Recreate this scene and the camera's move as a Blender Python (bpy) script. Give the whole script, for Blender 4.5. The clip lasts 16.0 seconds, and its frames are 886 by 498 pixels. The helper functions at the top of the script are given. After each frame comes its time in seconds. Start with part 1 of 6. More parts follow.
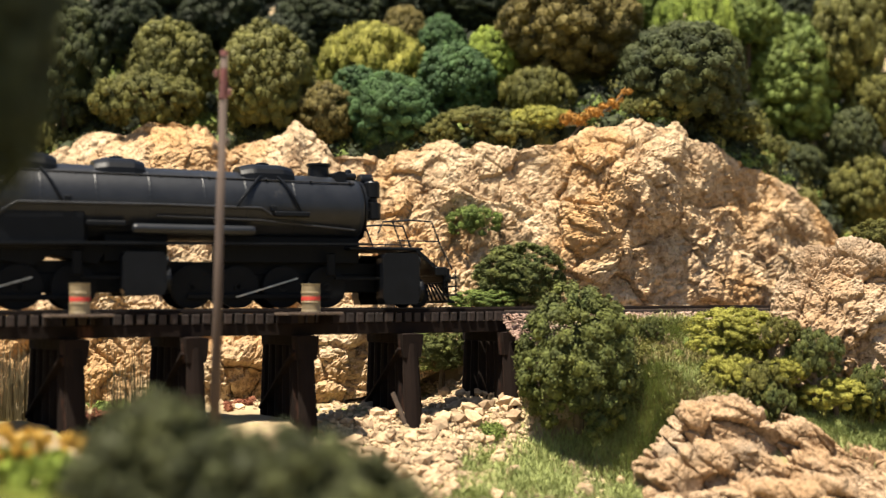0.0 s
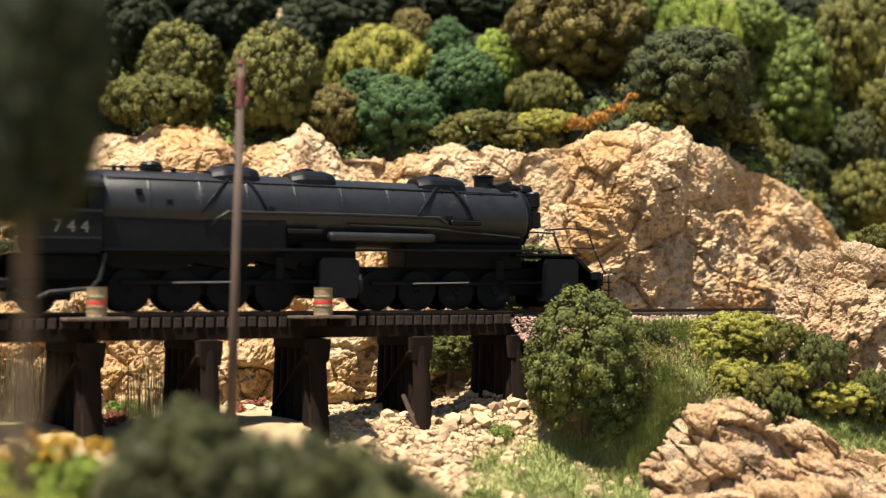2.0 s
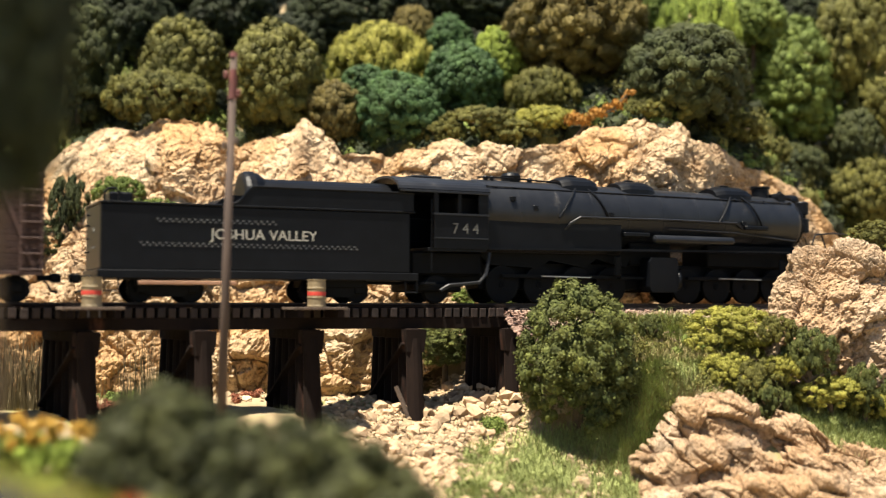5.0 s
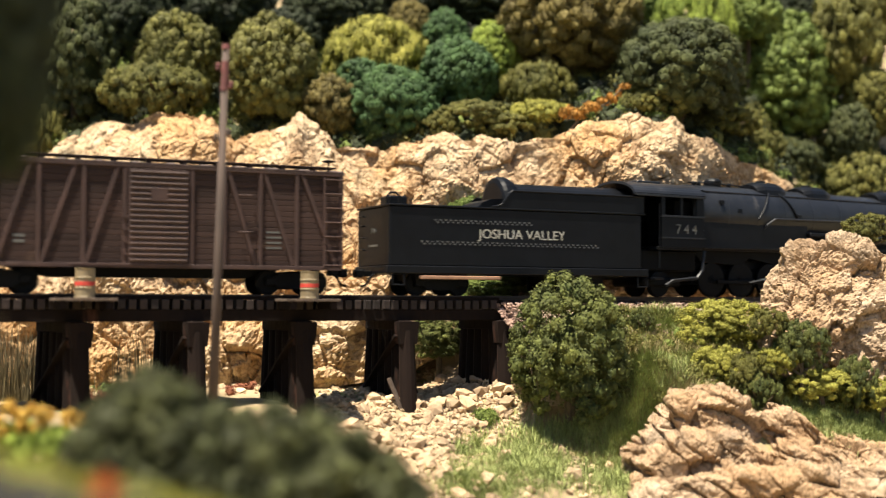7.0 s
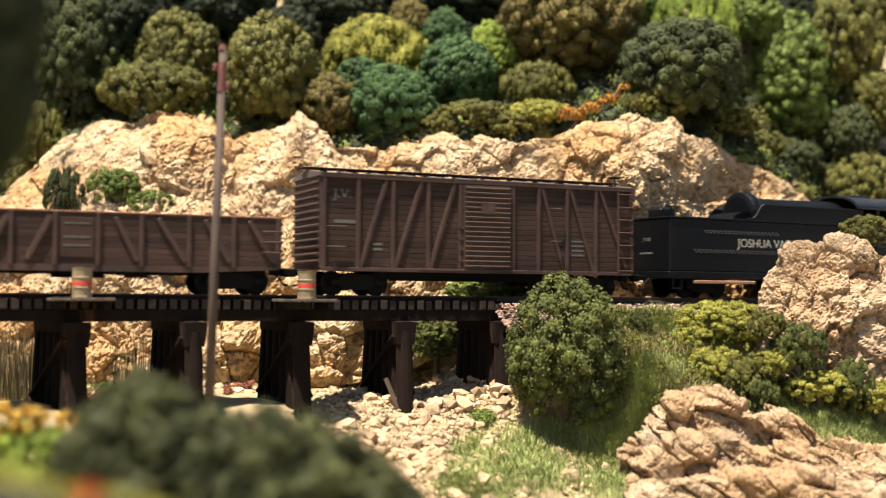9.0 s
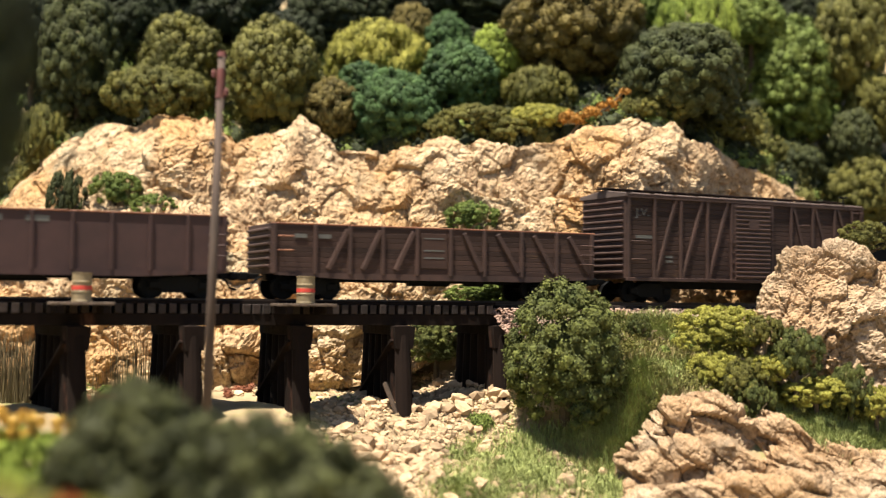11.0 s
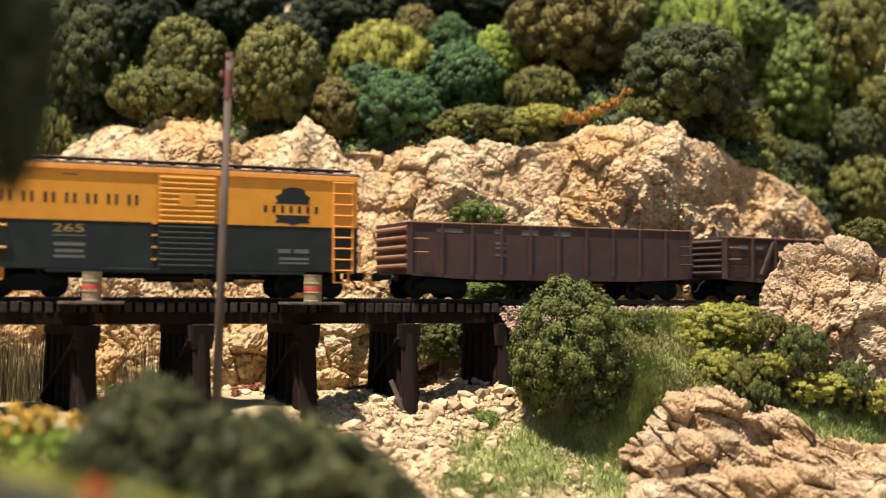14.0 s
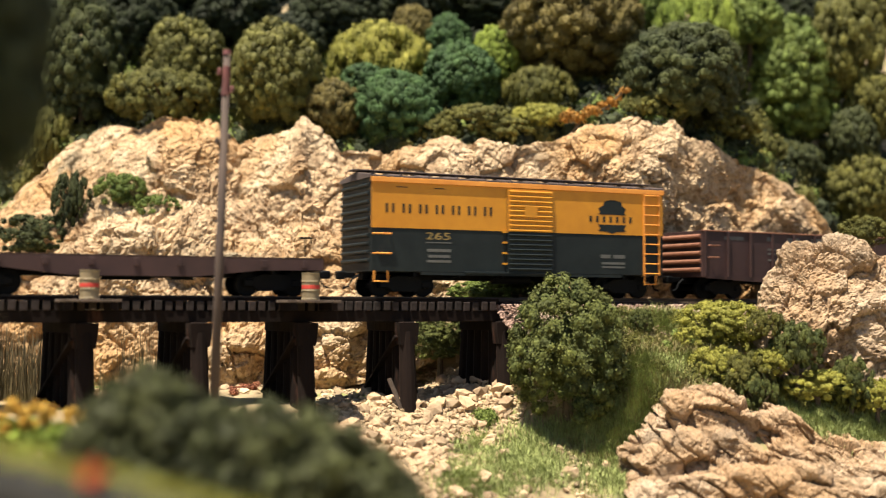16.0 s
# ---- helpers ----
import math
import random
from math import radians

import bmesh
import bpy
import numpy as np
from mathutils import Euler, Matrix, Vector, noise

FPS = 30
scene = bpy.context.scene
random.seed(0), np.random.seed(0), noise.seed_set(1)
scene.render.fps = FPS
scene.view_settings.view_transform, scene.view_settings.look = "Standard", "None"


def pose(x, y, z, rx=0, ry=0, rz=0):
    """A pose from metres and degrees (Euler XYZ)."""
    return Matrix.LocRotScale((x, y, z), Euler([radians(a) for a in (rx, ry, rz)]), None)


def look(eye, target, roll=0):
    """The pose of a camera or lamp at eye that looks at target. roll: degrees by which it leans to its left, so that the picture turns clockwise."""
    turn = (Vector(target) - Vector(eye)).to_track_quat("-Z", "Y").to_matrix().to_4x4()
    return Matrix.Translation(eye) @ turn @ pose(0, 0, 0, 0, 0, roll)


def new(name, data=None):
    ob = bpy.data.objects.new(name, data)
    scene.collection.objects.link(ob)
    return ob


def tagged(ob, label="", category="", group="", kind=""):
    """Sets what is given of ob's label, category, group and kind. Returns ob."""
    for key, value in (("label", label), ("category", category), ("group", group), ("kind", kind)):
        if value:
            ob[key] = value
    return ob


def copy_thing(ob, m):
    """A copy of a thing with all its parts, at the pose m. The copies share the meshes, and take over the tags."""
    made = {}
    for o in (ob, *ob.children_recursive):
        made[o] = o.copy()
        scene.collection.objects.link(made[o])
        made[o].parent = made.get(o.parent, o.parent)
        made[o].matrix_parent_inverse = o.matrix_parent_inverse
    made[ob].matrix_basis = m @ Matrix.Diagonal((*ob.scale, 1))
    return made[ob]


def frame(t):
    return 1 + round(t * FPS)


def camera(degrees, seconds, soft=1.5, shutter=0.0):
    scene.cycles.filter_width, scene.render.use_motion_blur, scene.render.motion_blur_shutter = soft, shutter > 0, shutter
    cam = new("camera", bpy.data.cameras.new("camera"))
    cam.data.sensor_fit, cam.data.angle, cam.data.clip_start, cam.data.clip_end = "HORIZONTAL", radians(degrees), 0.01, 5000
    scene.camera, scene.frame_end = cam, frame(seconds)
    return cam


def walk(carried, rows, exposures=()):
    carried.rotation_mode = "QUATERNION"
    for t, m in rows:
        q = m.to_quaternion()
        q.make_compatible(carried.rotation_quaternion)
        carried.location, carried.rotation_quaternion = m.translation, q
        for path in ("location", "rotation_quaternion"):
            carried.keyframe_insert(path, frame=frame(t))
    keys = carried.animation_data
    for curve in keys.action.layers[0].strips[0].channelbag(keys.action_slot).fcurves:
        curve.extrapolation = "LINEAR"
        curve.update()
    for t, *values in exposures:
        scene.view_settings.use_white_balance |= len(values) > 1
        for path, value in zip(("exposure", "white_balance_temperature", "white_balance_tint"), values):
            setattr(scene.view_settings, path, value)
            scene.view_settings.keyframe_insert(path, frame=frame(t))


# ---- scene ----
CM = 0.01  # the model is laid out in centimetres; one real centimetre is CM
cam = camera(40, 16.0, soft=1.2, shutter=0.5)
cam.data.dof.use_dof = True
cam.data.dof.focus_distance = 0.525
cam.data.dof.aperture_fstop = 9.3
# seconds, eye, target, lean: in centimetres
PATH = [
    (0, (-1.172, 2.254, -0.042), (-1.13, 4.251, 0.055), -0.4),
    (0.5, (-0.979, 2.054, 0.161), (-0.949, 4.052, 0.25), -0.3),
    (1, (-1.11, 1.881, 0.19), (-1.079, 3.879, 0.279), -0.3),
    (1.5, (-1.506, 1.772, 0.24), (-1.464, 3.769, 0.329), -0.2),
    (2, (-1.685, 1.608, 0.313), (-1.639, 3.605, 0.401), -0.2),
    (2.5, (-1.477, 1.546, 0.262), (-1.439, 3.544, 0.353), -0.2),
    (3, (-1.276, 1.591, 0.21), (-1.245, 3.588, 0.302), -0.1),
    (3.5, (-1.111, 1.45, 0.274), (-1.084, 3.448, 0.363), -0.1),
    (4, (-1.118, 1.297, 0.217), (-1.089, 3.295, 0.306), -0.0),
    (6.5, (-0.506, 1.107, -0.209), (-0.488, 3.105, -0.122), 0.3),
    (7, (-0.587, 1.034, -0.192), (-0.564, 3.032, -0.108), 0.2),
    (7.5, (-0.648, 1.094, -0.166), (-0.622, 3.092, -0.084), 0.3),
    (8, (-0.419, 1.083, -0.091), (-0.4, 3.081, -0.012), 0.3),
    (8.5, (-0.34, 1.159, -0.05), (-0.324, 3.157, 0.028), 0.3),
    (9, (-0.365, 0.987, -0.047), (-0.347, 2.985, 0.032), 0.4),
    (11.5, (0.035, 0.727, 0.177), (0.039, 2.725, 0.255), 0.6),
    (12, (-0.044, 0.67, 0.17), (-0.038, 2.668, 0.247), 0.6),
    (12.5, (-0.146, 0.792, 0.024), (-0.139, 2.79, 0.105), 0.6),
    (13, (-0.186, 0.74, -0.261), (-0.18, 2.738, -0.171), 0.6),
    (13.5, (-0.109, 0.626, -0.274), (-0.107, 2.624, -0.183), 0.4),
    (14, (-0.143, 0.317, -0.034), (-0.141, 2.315, 0.049), 0.3),
    (14.5, (-0.038, 0.24, -0.058), (-0.039, 2.238, 0.027), 0.3),
    (15, (-0.13, 0.347, -0.284), (-0.127, 2.345, -0.19), 0.1),
    (15.5, (-0.133, 0.354, -0.284), (-0.128, 2.352, -0.192), 0.1),
    (16, (-0.133, 0.356, -0.284), (-0.128, 2.354, -0.194), 0.2),
]
walk(cam, [(t, look(Vector(eye) * CM, Vector(target) * CM, lean)) for t, eye, target, lean in PATH],
     [(0.0, 1.50), (2.0, 1.54), (4.0, 1.60), (9.0, 1.62), (11.5, 1.50), (13.0, 1.42), (16.0, 1.44)])

# ---- light ----
TO_SUN = Vector((-0.19, -0.22, 0.93)).normalized()
world = bpy.data.worlds.new("sky")
scene.world = world
world.use_nodes = True
wn = world.node_tree.nodes
sky = wn.new("ShaderNodeTexSky")
sky.sky_type = "NISHITA"
sky.sun_disc = False
sky.sun_elevation = math.asin(TO_SUN.z)
sky.sun_rotation = math.atan2(TO_SUN.x, TO_SUN.y)
wn["Background"].inputs["Strength"].default_value = 0.052
world.node_tree.links.new(sky.outputs["Color"], wn["Background"].inputs["Color"])
sun_data = bpy.data.lights.new("sun", "SUN")
sun_data.energy = 5.0
sun_data.angle = radians(0.6)
sun_data.color = (1.0, 0.91, 0.76)
sun = new("sun", sun_data)
sun.matrix_world = look((0, 0, 2), Vector((0, 0, 2)) - TO_SUN)

# ---- materials ----
MATS = {}


def mat(name, dark, light, scale=250.0, rough=0.8, bump=0.4, metal=0.0, wear=None, wear_at=0.62, vary=0.0, island=0.0, spec=0.4, stretch=(1, 1, 1)):
    """A painted or natural surface: two tones by fine grain, large stains, optional wear colour, relief."""
    if name in MATS:
        return MATS[name]
    m = bpy.data.materials.new(name)
    m.use_nodes = True
    nt, N, L = m.node_tree, m.node_tree.nodes, m.node_tree.links
    b = N["Principled BSDF"]
    b.inputs["Roughness"].default_value = rough
    b.inputs["Metallic"].default_value = metal
    b.inputs["Specular IOR Level"].default_value = spec
    co = N.new("ShaderNodeTexCoord")
    mp = N.new("ShaderNodeMapping")
    mp.inputs["Scale"].default_value = stretch
    L.new(co.outputs["Object"], mp.inputs["Vector"])

    def tex(sc, detail):
        n = N.new("ShaderNodeTexNoise")
        n.inputs["Scale"].default_value = sc
        n.inputs["Detail"].default_value = detail
        n.inputs["Roughness"].default_value = 0.6
        L.new(mp.outputs["Vector"], n.inputs["Vector"])
        return n
    fine, broad = tex(scale, 6), tex(scale * 0.17, 3)
    ramp = N.new("ShaderNodeValToRGB")
    ramp.color_ramp.elements[0].position, ramp.color_ramp.elements[1].position = 0.32, 0.68
    ramp.color_ramp.elements[0].color, ramp.color_ramp.elements[1].color = (*dark, 1), (*light, 1)
    add = N.new("ShaderNodeMath")
    add.operation = "MULTIPLY_ADD"
    L.new(broad.outputs["Fac"], add.inputs[0])
    add.inputs[1].default_value = 0.55
    sub = N.new("ShaderNodeMath")
    sub.operation = "MULTIPLY_ADD"
    L.new(fine.outputs["Fac"], sub.inputs[0])
    sub.inputs[1].default_value, sub.inputs[2].default_value = 0.6, -0.075
    L.new(sub.outputs[0], add.inputs[2])
    L.new(add.outputs[0], ramp.inputs["Fac"])
    col = ramp.outputs["Color"]
    if wear:
        w = tex(scale * 0.5, 8)
        wr = N.new("ShaderNodeValToRGB")
        wr.color_ramp.elements[0].position, wr.color_ramp.elements[1].position = wear_at, wear_at + 0.08
        L.new(w.outputs["Fac"], wr.inputs["Fac"])
        mx = N.new("ShaderNodeMix")
        mx.data_type = "RGBA"
        L.new(wr.outputs["Color"], mx.inputs["Factor"])
        L.new(col, mx.inputs["A"])
        mx.inputs["B"].default_value = (*wear, 1)
        col = mx.outputs["Result"]
    if vary or island:
        hs = N.new("ShaderNodeHueSaturation")
        src = N.new("ShaderNodeNewGeometry").outputs["Random Per Island"] if island else N.new("ShaderNodeObjectInfo").outputs["Random"]
        rng = N.new("ShaderNodeMapRange")
        amount = island or vary
        rng.inputs["To Min"].default_value, rng.inputs["To Max"].default_value = 1 - amount, 1 + amount
        L.new(src, rng.inputs["Value"])
        L.new(rng.outputs["Result"], hs.inputs["Value"])
        L.new(col, hs.inputs["Color"])
        col = hs.outputs["Color"]
    L.new(col, b.inputs["Base Color"])
    if bump:
        bp = N.new("ShaderNodeBump")
        bp.inputs["Strength"].default_value = bump
        bp.inputs["Distance"].default_value = 0.0006
        L.new(fine.outputs["Fac"], bp.inputs["Height"])
        L.new(bp.outputs["Normal"], b.inputs["Normal"])
    MATS[name] = m
    return m


def leafy(name, dark, light, island=0.35):
    """Foliage: colour varies leaf by leaf and in broad patches, with a little light through the leaf."""
    m = mat(name, dark, light, scale=90, rough=0.75, bump=0, island=island, spec=0.25)
    return m


def rock(name, dark, mid, light, ochre, grey, size=1.0):
    """Weathered rock: broad ochre and grey stains, mottled tone, fine pits and cracks."""
    m = bpy.data.materials.new(name)
    m.use_nodes = True
    N, L = m.node_tree.nodes, m.node_tree.links
    b = N["Principled BSDF"]
    b.inputs["Roughness"].default_value = 0.95
    b.inputs["Specular IOR Level"].default_value = 0.2
    co = N.new("ShaderNodeTexCoord")

    def tex(sc, detail, shift=0.0, rough=0.6):
        mp = N.new("ShaderNodeMapping")
        mp.inputs["Location"].default_value = (shift, shift * 0.7, shift * 0.3)
        L.new(co.outputs["Object"], mp.inputs["Vector"])
        n = N.new("ShaderNodeTexNoise")
        n.inputs["Scale"].default_value, n.inputs["Detail"].default_value, n.inputs["Roughness"].default_value = sc / size, detail, rough
        L.new(mp.outputs["Vector"], n.inputs["Vector"])
        return n.outputs["Fac"]

    def ramp(fac, stops):
        r = N.new("ShaderNodeValToRGB")
        while len(r.color_ramp.elements) < len(stops):
            r.color_ramp.elements.new(0.5)
        for e, (p, c) in zip(r.color_ramp.elements, stops):
            e.position, e.color = p, (*c, 1)
        L.new(fac, r.inputs["Fac"])
        return r.outputs["Color"]

    def mix(fac, a, b2, kind="MIX"):
        x = N.new("ShaderNodeMix")
        x.data_type, x.blend_type = "RGBA", kind
        if isinstance(fac, float):
            x.inputs["Factor"].default_value = fac
        else:
            L.new(fac, x.inputs["Factor"])
        L.new(a, x.inputs["A"])
        if isinstance(b2, tuple):
            x.inputs["B"].default_value = (*b2, 1)
        else:
            L.new(b2, x.inputs["B"])
        return x.outputs["Result"]
    bw = lambda lo, hi: ((lo, (0, 0, 0)), (hi, (1, 1, 1)))
    col = ramp(tex(75, 8, 0, 0.65), ((0.33, dark), (0.46, mid), (0.62, light)))
    col = mix(ramp(tex(16, 4, 3.1), bw(0.43, 0.62)), col, ochre)
    col = mix(ramp(tex(20, 5, 7.7), bw(0.60, 0.73)), col, grey)
    col = mix(0.75, col, ramp(tex(420, 4, 1.3, 0.7), ((0.36, (0.40, 0.37, 0.33)), (0.5, (1, 1, 1)), (0.68, (1.12, 1.12, 1.12)))), "MULTIPLY")
    L.new(col, b.inputs["Base Color"])
    vo = N.new("ShaderNodeTexVoronoi")
    vo.feature = "DISTANCE_TO_EDGE"
    vo.inputs["Scale"].default_value = 120 / size
    L.new(co.outputs["Object"], vo.inputs["Vector"])
    edge = ramp(vo.outputs["Distance"], bw(0.0, 0.10))
    h = mix(0.22, tex(260, 8, 0.4, 0.7), edge)
    bp = N.new("ShaderNodeBump")
    bp.inputs["Strength"].default_value, bp.inputs["Distance"].default_value = 0.9, 0.0017 * size
    L.new(h, bp.inputs["Height"])
    L.new(bp.outputs["Normal"], b.inputs["Normal"])
    return m


ROCK = rock("tan_rock", (0.21, 0.132, 0.074), (0.375, 0.265, 0.158), (0.51, 0.39, 0.252), (0.385, 0.235, 0.108), (0.25, 0.205, 0.135))
ROCK_PINK = rock("pinkish_rock", (0.125, 0.083, 0.052), (0.29, 0.212, 0.138), (0.44, 0.335, 0.23), (0.31, 0.20, 0.11), (0.17, 0.13, 0.09), 0.8)
STONE = mat("rubble_stone", (0.2322, 0.1505, 0.086), (0.43, 0.3139, 0.1935), scale=150, rough=0.95, bump=0.6, vary=0.38)
STONE_LOOSE = mat("loose_rubble", (0.2408, 0.1634, 0.0903), (0.4214, 0.3182, 0.1978), scale=150, rough=0.95, bump=0.6, island=0.42)
BALLAST = mat("ballast_stone", (0.19, 0.115, 0.088), (0.42, 0.30, 0.235), scale=200, rough=0.95, bump=0.3, island=0.4)
SOIL = mat("dry_soil", (0.16, 0.118, 0.065), (0.34, 0.26, 0.15), scale=120, rough=1.0, bump=0.8, wear=(0.15, 0.16, 0.05), wear_at=0.55)
TIMBER = mat("creosoted_timber", (0.00372, 0.00248, 0.00203), (0.0124, 0.00713, 0.00522), scale=220, rough=0.9, bump=0.8, wear=(0.046, 0.021, 0.014), wear_at=0.63, stretch=(1, 1, 0.25), vary=0.3, spec=0.12)
TIE_WOOD = mat("tie_timber", (0.0072, 0.0048, 0.0042), (0.0276, 0.0156, 0.0114), scale=260, rough=0.85, bump=0.7, wear=(0.13, 0.055, 0.035), wear_at=0.63, vary=0.4)
PLANK = mat("platform_planks", (0.05, 0.035, 0.025), (0.13, 0.09, 0.065), scale=260, rough=0.85, bump=0.6, vary=0.2)
RAIL = mat("weathered_rail", (0.025, 0.018, 0.014), (0.07, 0.045, 0.03), scale=300, rough=0.5, bump=0.2, metal=0.4)
POLE_WOOD = mat("weathered_pole", (0.030, 0.020, 0.015), (0.095, 0.064, 0.048), scale=260, rough=0.85, bump=0.6, stretch=(1, 1, 0.15))
BARK = mat("bark", (0.05, 0.035, 0.02), (0.15, 0.11, 0.07), scale=200, rough=0.9, bump=0.6)


# ---- building helpers ----
def part(name, bm, material, parent=None, label="", smooth=False, kind=""):
    """One mesh object from a bmesh drawn in centimetres."""
    me = bpy.data.meshes.new(name)
    bmesh.ops.scale(bm, vec=(CM, CM, CM), verts=bm.verts)
    bm.to_mesh(me)
    bm.free()
    me.materials.append(material)
    if smooth:
        me.shade_smooth()
    ob = new(name, me)
    ob.parent = parent
    return tagged(ob, label=label, kind=kind)


def raw(name, verts, faces, material, parent=None, label="", smooth=False, kind=""):
    """One mesh object from arrays in centimetres."""
    me = bpy.data.meshes.new(name)
    me.from_pydata((np.asarray(verts, float) * CM).tolist(), [], faces.tolist() if hasattr(faces, "tolist") else faces)
    me.materials.append(material)
    if smooth:
        me.shade_smooth()
    ob = new(name, me)
    ob.parent = parent
    return tagged(ob, label=label, kind=kind)


def empty(name, m=None):
    ob = new(name)
    ob.empty_display_size = 0.005
    if m is not None:
        ob.matrix_basis = m
    return ob


def cpose(x, y, z, rx=0, ry=0, rz=0):
    return pose(x * CM, y * CM, z * CM, rx, ry, rz)


def box(bm, x0, x1, y0, y1, z0, z1, bevel=0.0, m=None):
    """A box with lightly broken edges."""
    r = bmesh.ops.create_cube(bm, size=1)
    vs = r["verts"]
    for v in vs:
        v.co = Vector((x0 + (v.co.x + 0.5) * (x1 - x0), y0 + (v.co.y + 0.5) * (y1 - y0), z0 + (v.co.z + 0.5) * (z1 - z0)))
    if bevel:
        edges = list({e for v in vs for e in v.link_edges})
        r = bmesh.ops.bevel(bm, geom=edges, offset=bevel, segments=1, affect="EDGES", profile=0.5)
        vs = list({v for f in r["faces"] for v in f.verts})
    if m is not None:
        bmesh.ops.transform(bm, matrix=m, verts=vs)
    return vs


def rod(bm, a, b, r0, r1=None, n=8, caps=True):
    """A round bar from a to b."""
    a, b = Vector(a), Vector(b)
    r1 = r0 if r1 is None else r1
    q = (b - a).to_track_quat("Z", "Y")
    rings = []
    for c, r in ((a, r0), (b, r1)):
        rings.append([bm.verts.new(c + q @ Vector((r * math.cos(2 * math.pi * i / n), r * math.sin(2 * math.pi * i / n), 0))) for i in range(n)])
    for i in range(n):
        j = (i + 1) % n
        bm.faces.new((rings[0][i], rings[0][j], rings[1][j], rings[1][i]))
    if caps:
        bm.faces.new(rings[0][::-1])
        bm.faces.new(rings[1])


def pipe(bm, pts, r, n=6):
    """A bent round bar through the points, in one piece."""
    pts = [Vector(p) for p in pts]
    rings = []
    for i, p in enumerate(pts):
        d = (pts[min(i + 1, len(pts) - 1)] - pts[max(i - 1, 0)]).normalized()
        x = d.cross(Vector((0.31, 0.93, 0.17))).normalized()
        y = d.cross(x)
        rings.append([bm.verts.new(p + x * (r * math.cos(6.28318 * k / n)) + y * (r * math.sin(6.28318 * k / n))) for k in range(n)])
    for a, b in zip(rings, rings[1:]):
        for k in range(n):
            bm.faces.new((a[k], a[(k + 1) % n], b[(k + 1) % n], b[k]))
    bm.faces.new(rings[0][::-1])
    bm.faces.new(rings[-1])


def lathe(bm, profile, axis="Z", n=24, at=(0, 0, 0)):
    """A turned shape from (radius, height) pairs."""
    rings = []
    at = Vector(at)
    for r, h in profile:
        ring = []
        for i in range(n):
            c, s = r * math.cos(2 * math.pi * i / n), r * math.sin(2 * math.pi * i / n)
            co = {"Z": (c, s, h), "X": (h, c, s), "Y": (s, h, c)}[axis]
            ring.append(bm.verts.new(at + Vector(co)))
        rings.append(ring)
    for a, b in zip(rings, rings[1:]):
        for i in range(n):
            j = (i + 1) % n
            bm.faces.new((a[i], a[j], b[j], b[i]))
    bm.faces.new(rings[0][::-1])
    bm.faces.new(rings[-1])


def prism(bm, outline, y0, y1):
    """An outline in x, z drawn out along y."""
    a = [bm.verts.new((x, y0, z)) for x, z in outline]
    b = [bm.verts.new((x, y1, z)) for x, z in outline]
    k = len(outline)
    for i in range(k):
        j = (i + 1) % k
        bm.faces.new((a[i], a[j], b[j], b[i]))
    bm.faces.new(a[::-1])
    bm.faces.new(b)
    bmesh.ops.recalc_face_normals(bm, faces=bm.faces)


def fill(fn, *args, **kw):
    bm = bmesh.new()
    fn(bm, *args, **kw)
    return bm


# ---- the line of the track ----
HEAD, TRACK_Y, BEND = radians(23.95), 52.57, 0.0046


def track(s):
    """Plan place and heading, s centimetres along the track from the middle of the view; it bends gently away past there."""
    if s <= 0:
        return Vector((math.cos(HEAD) * s, TRACK_Y + math.sin(HEAD) * s)), HEAD
    a = HEAD + BEND * s
    return Vector(((math.sin(a) - math.sin(HEAD)) / BEND, TRACK_Y - (math.cos(a) - math.cos(HEAD)) / BEND)), a


def beside(s, v, z=0.0):
    """The place s along the track, v to its far side, at height z."""
    p, a = track(s)
    return Vector((p.x - math.sin(a) * v, p.y + math.cos(a) * v, z))


def to_uv(x, y):
    dx, dy = x, y - TRACK_Y
    c, s = math.cos(HEAD), math.sin(HEAD)
    return dx * c + dy * s, -dx * s + dy * c


def smooth(a, b, x):
    k = min(1.0, max(0.0, (x - a) / (b - a)))
    return k * k * (3 - 2 * k)


# ---- land ----
# the cliff behind the track: bearing (x / y), distance and height of its foot and of its crest
CLIFF = [
    (-0.52, 58, -4.4, 66, 3.0), (-0.42, 57, -4.4, 66, 1.5), (-0.36, 57, -4.4, 66, 4.5), (-0.33, 57, -4.4, 66, 7.2), (-0.28, 57, -4.4, 66, 9.6),
    (-0.22, 57, -4.4, 65.5, 10.4), (-0.155, 57, -4.4, 65, 9.2), (-0.117, 57, -4.4, 64.5, 10.1), (-0.085, 57, -4.3, 64, 8.4), (-0.03, 57.5, -3.6, 63, 8.4),
    (0.05, 58.5, -1.5, 62, 8.5), (0.10, 59, -0.9, 62, 9.0), (0.165, 60.3, -0.9, 62.5, 10.1), (0.20, 61.5, -0.9, 63.5, 8.9), (0.25, 63, -0.9, 66.5, 7.3),
    (0.30, 65, -0.9, 69.5, 5.9), (0.325, 66.5, -0.9, 71, 3.6), (0.42, 70, -0.9, 74, 2.2)]
CL = np.array(CLIFF)
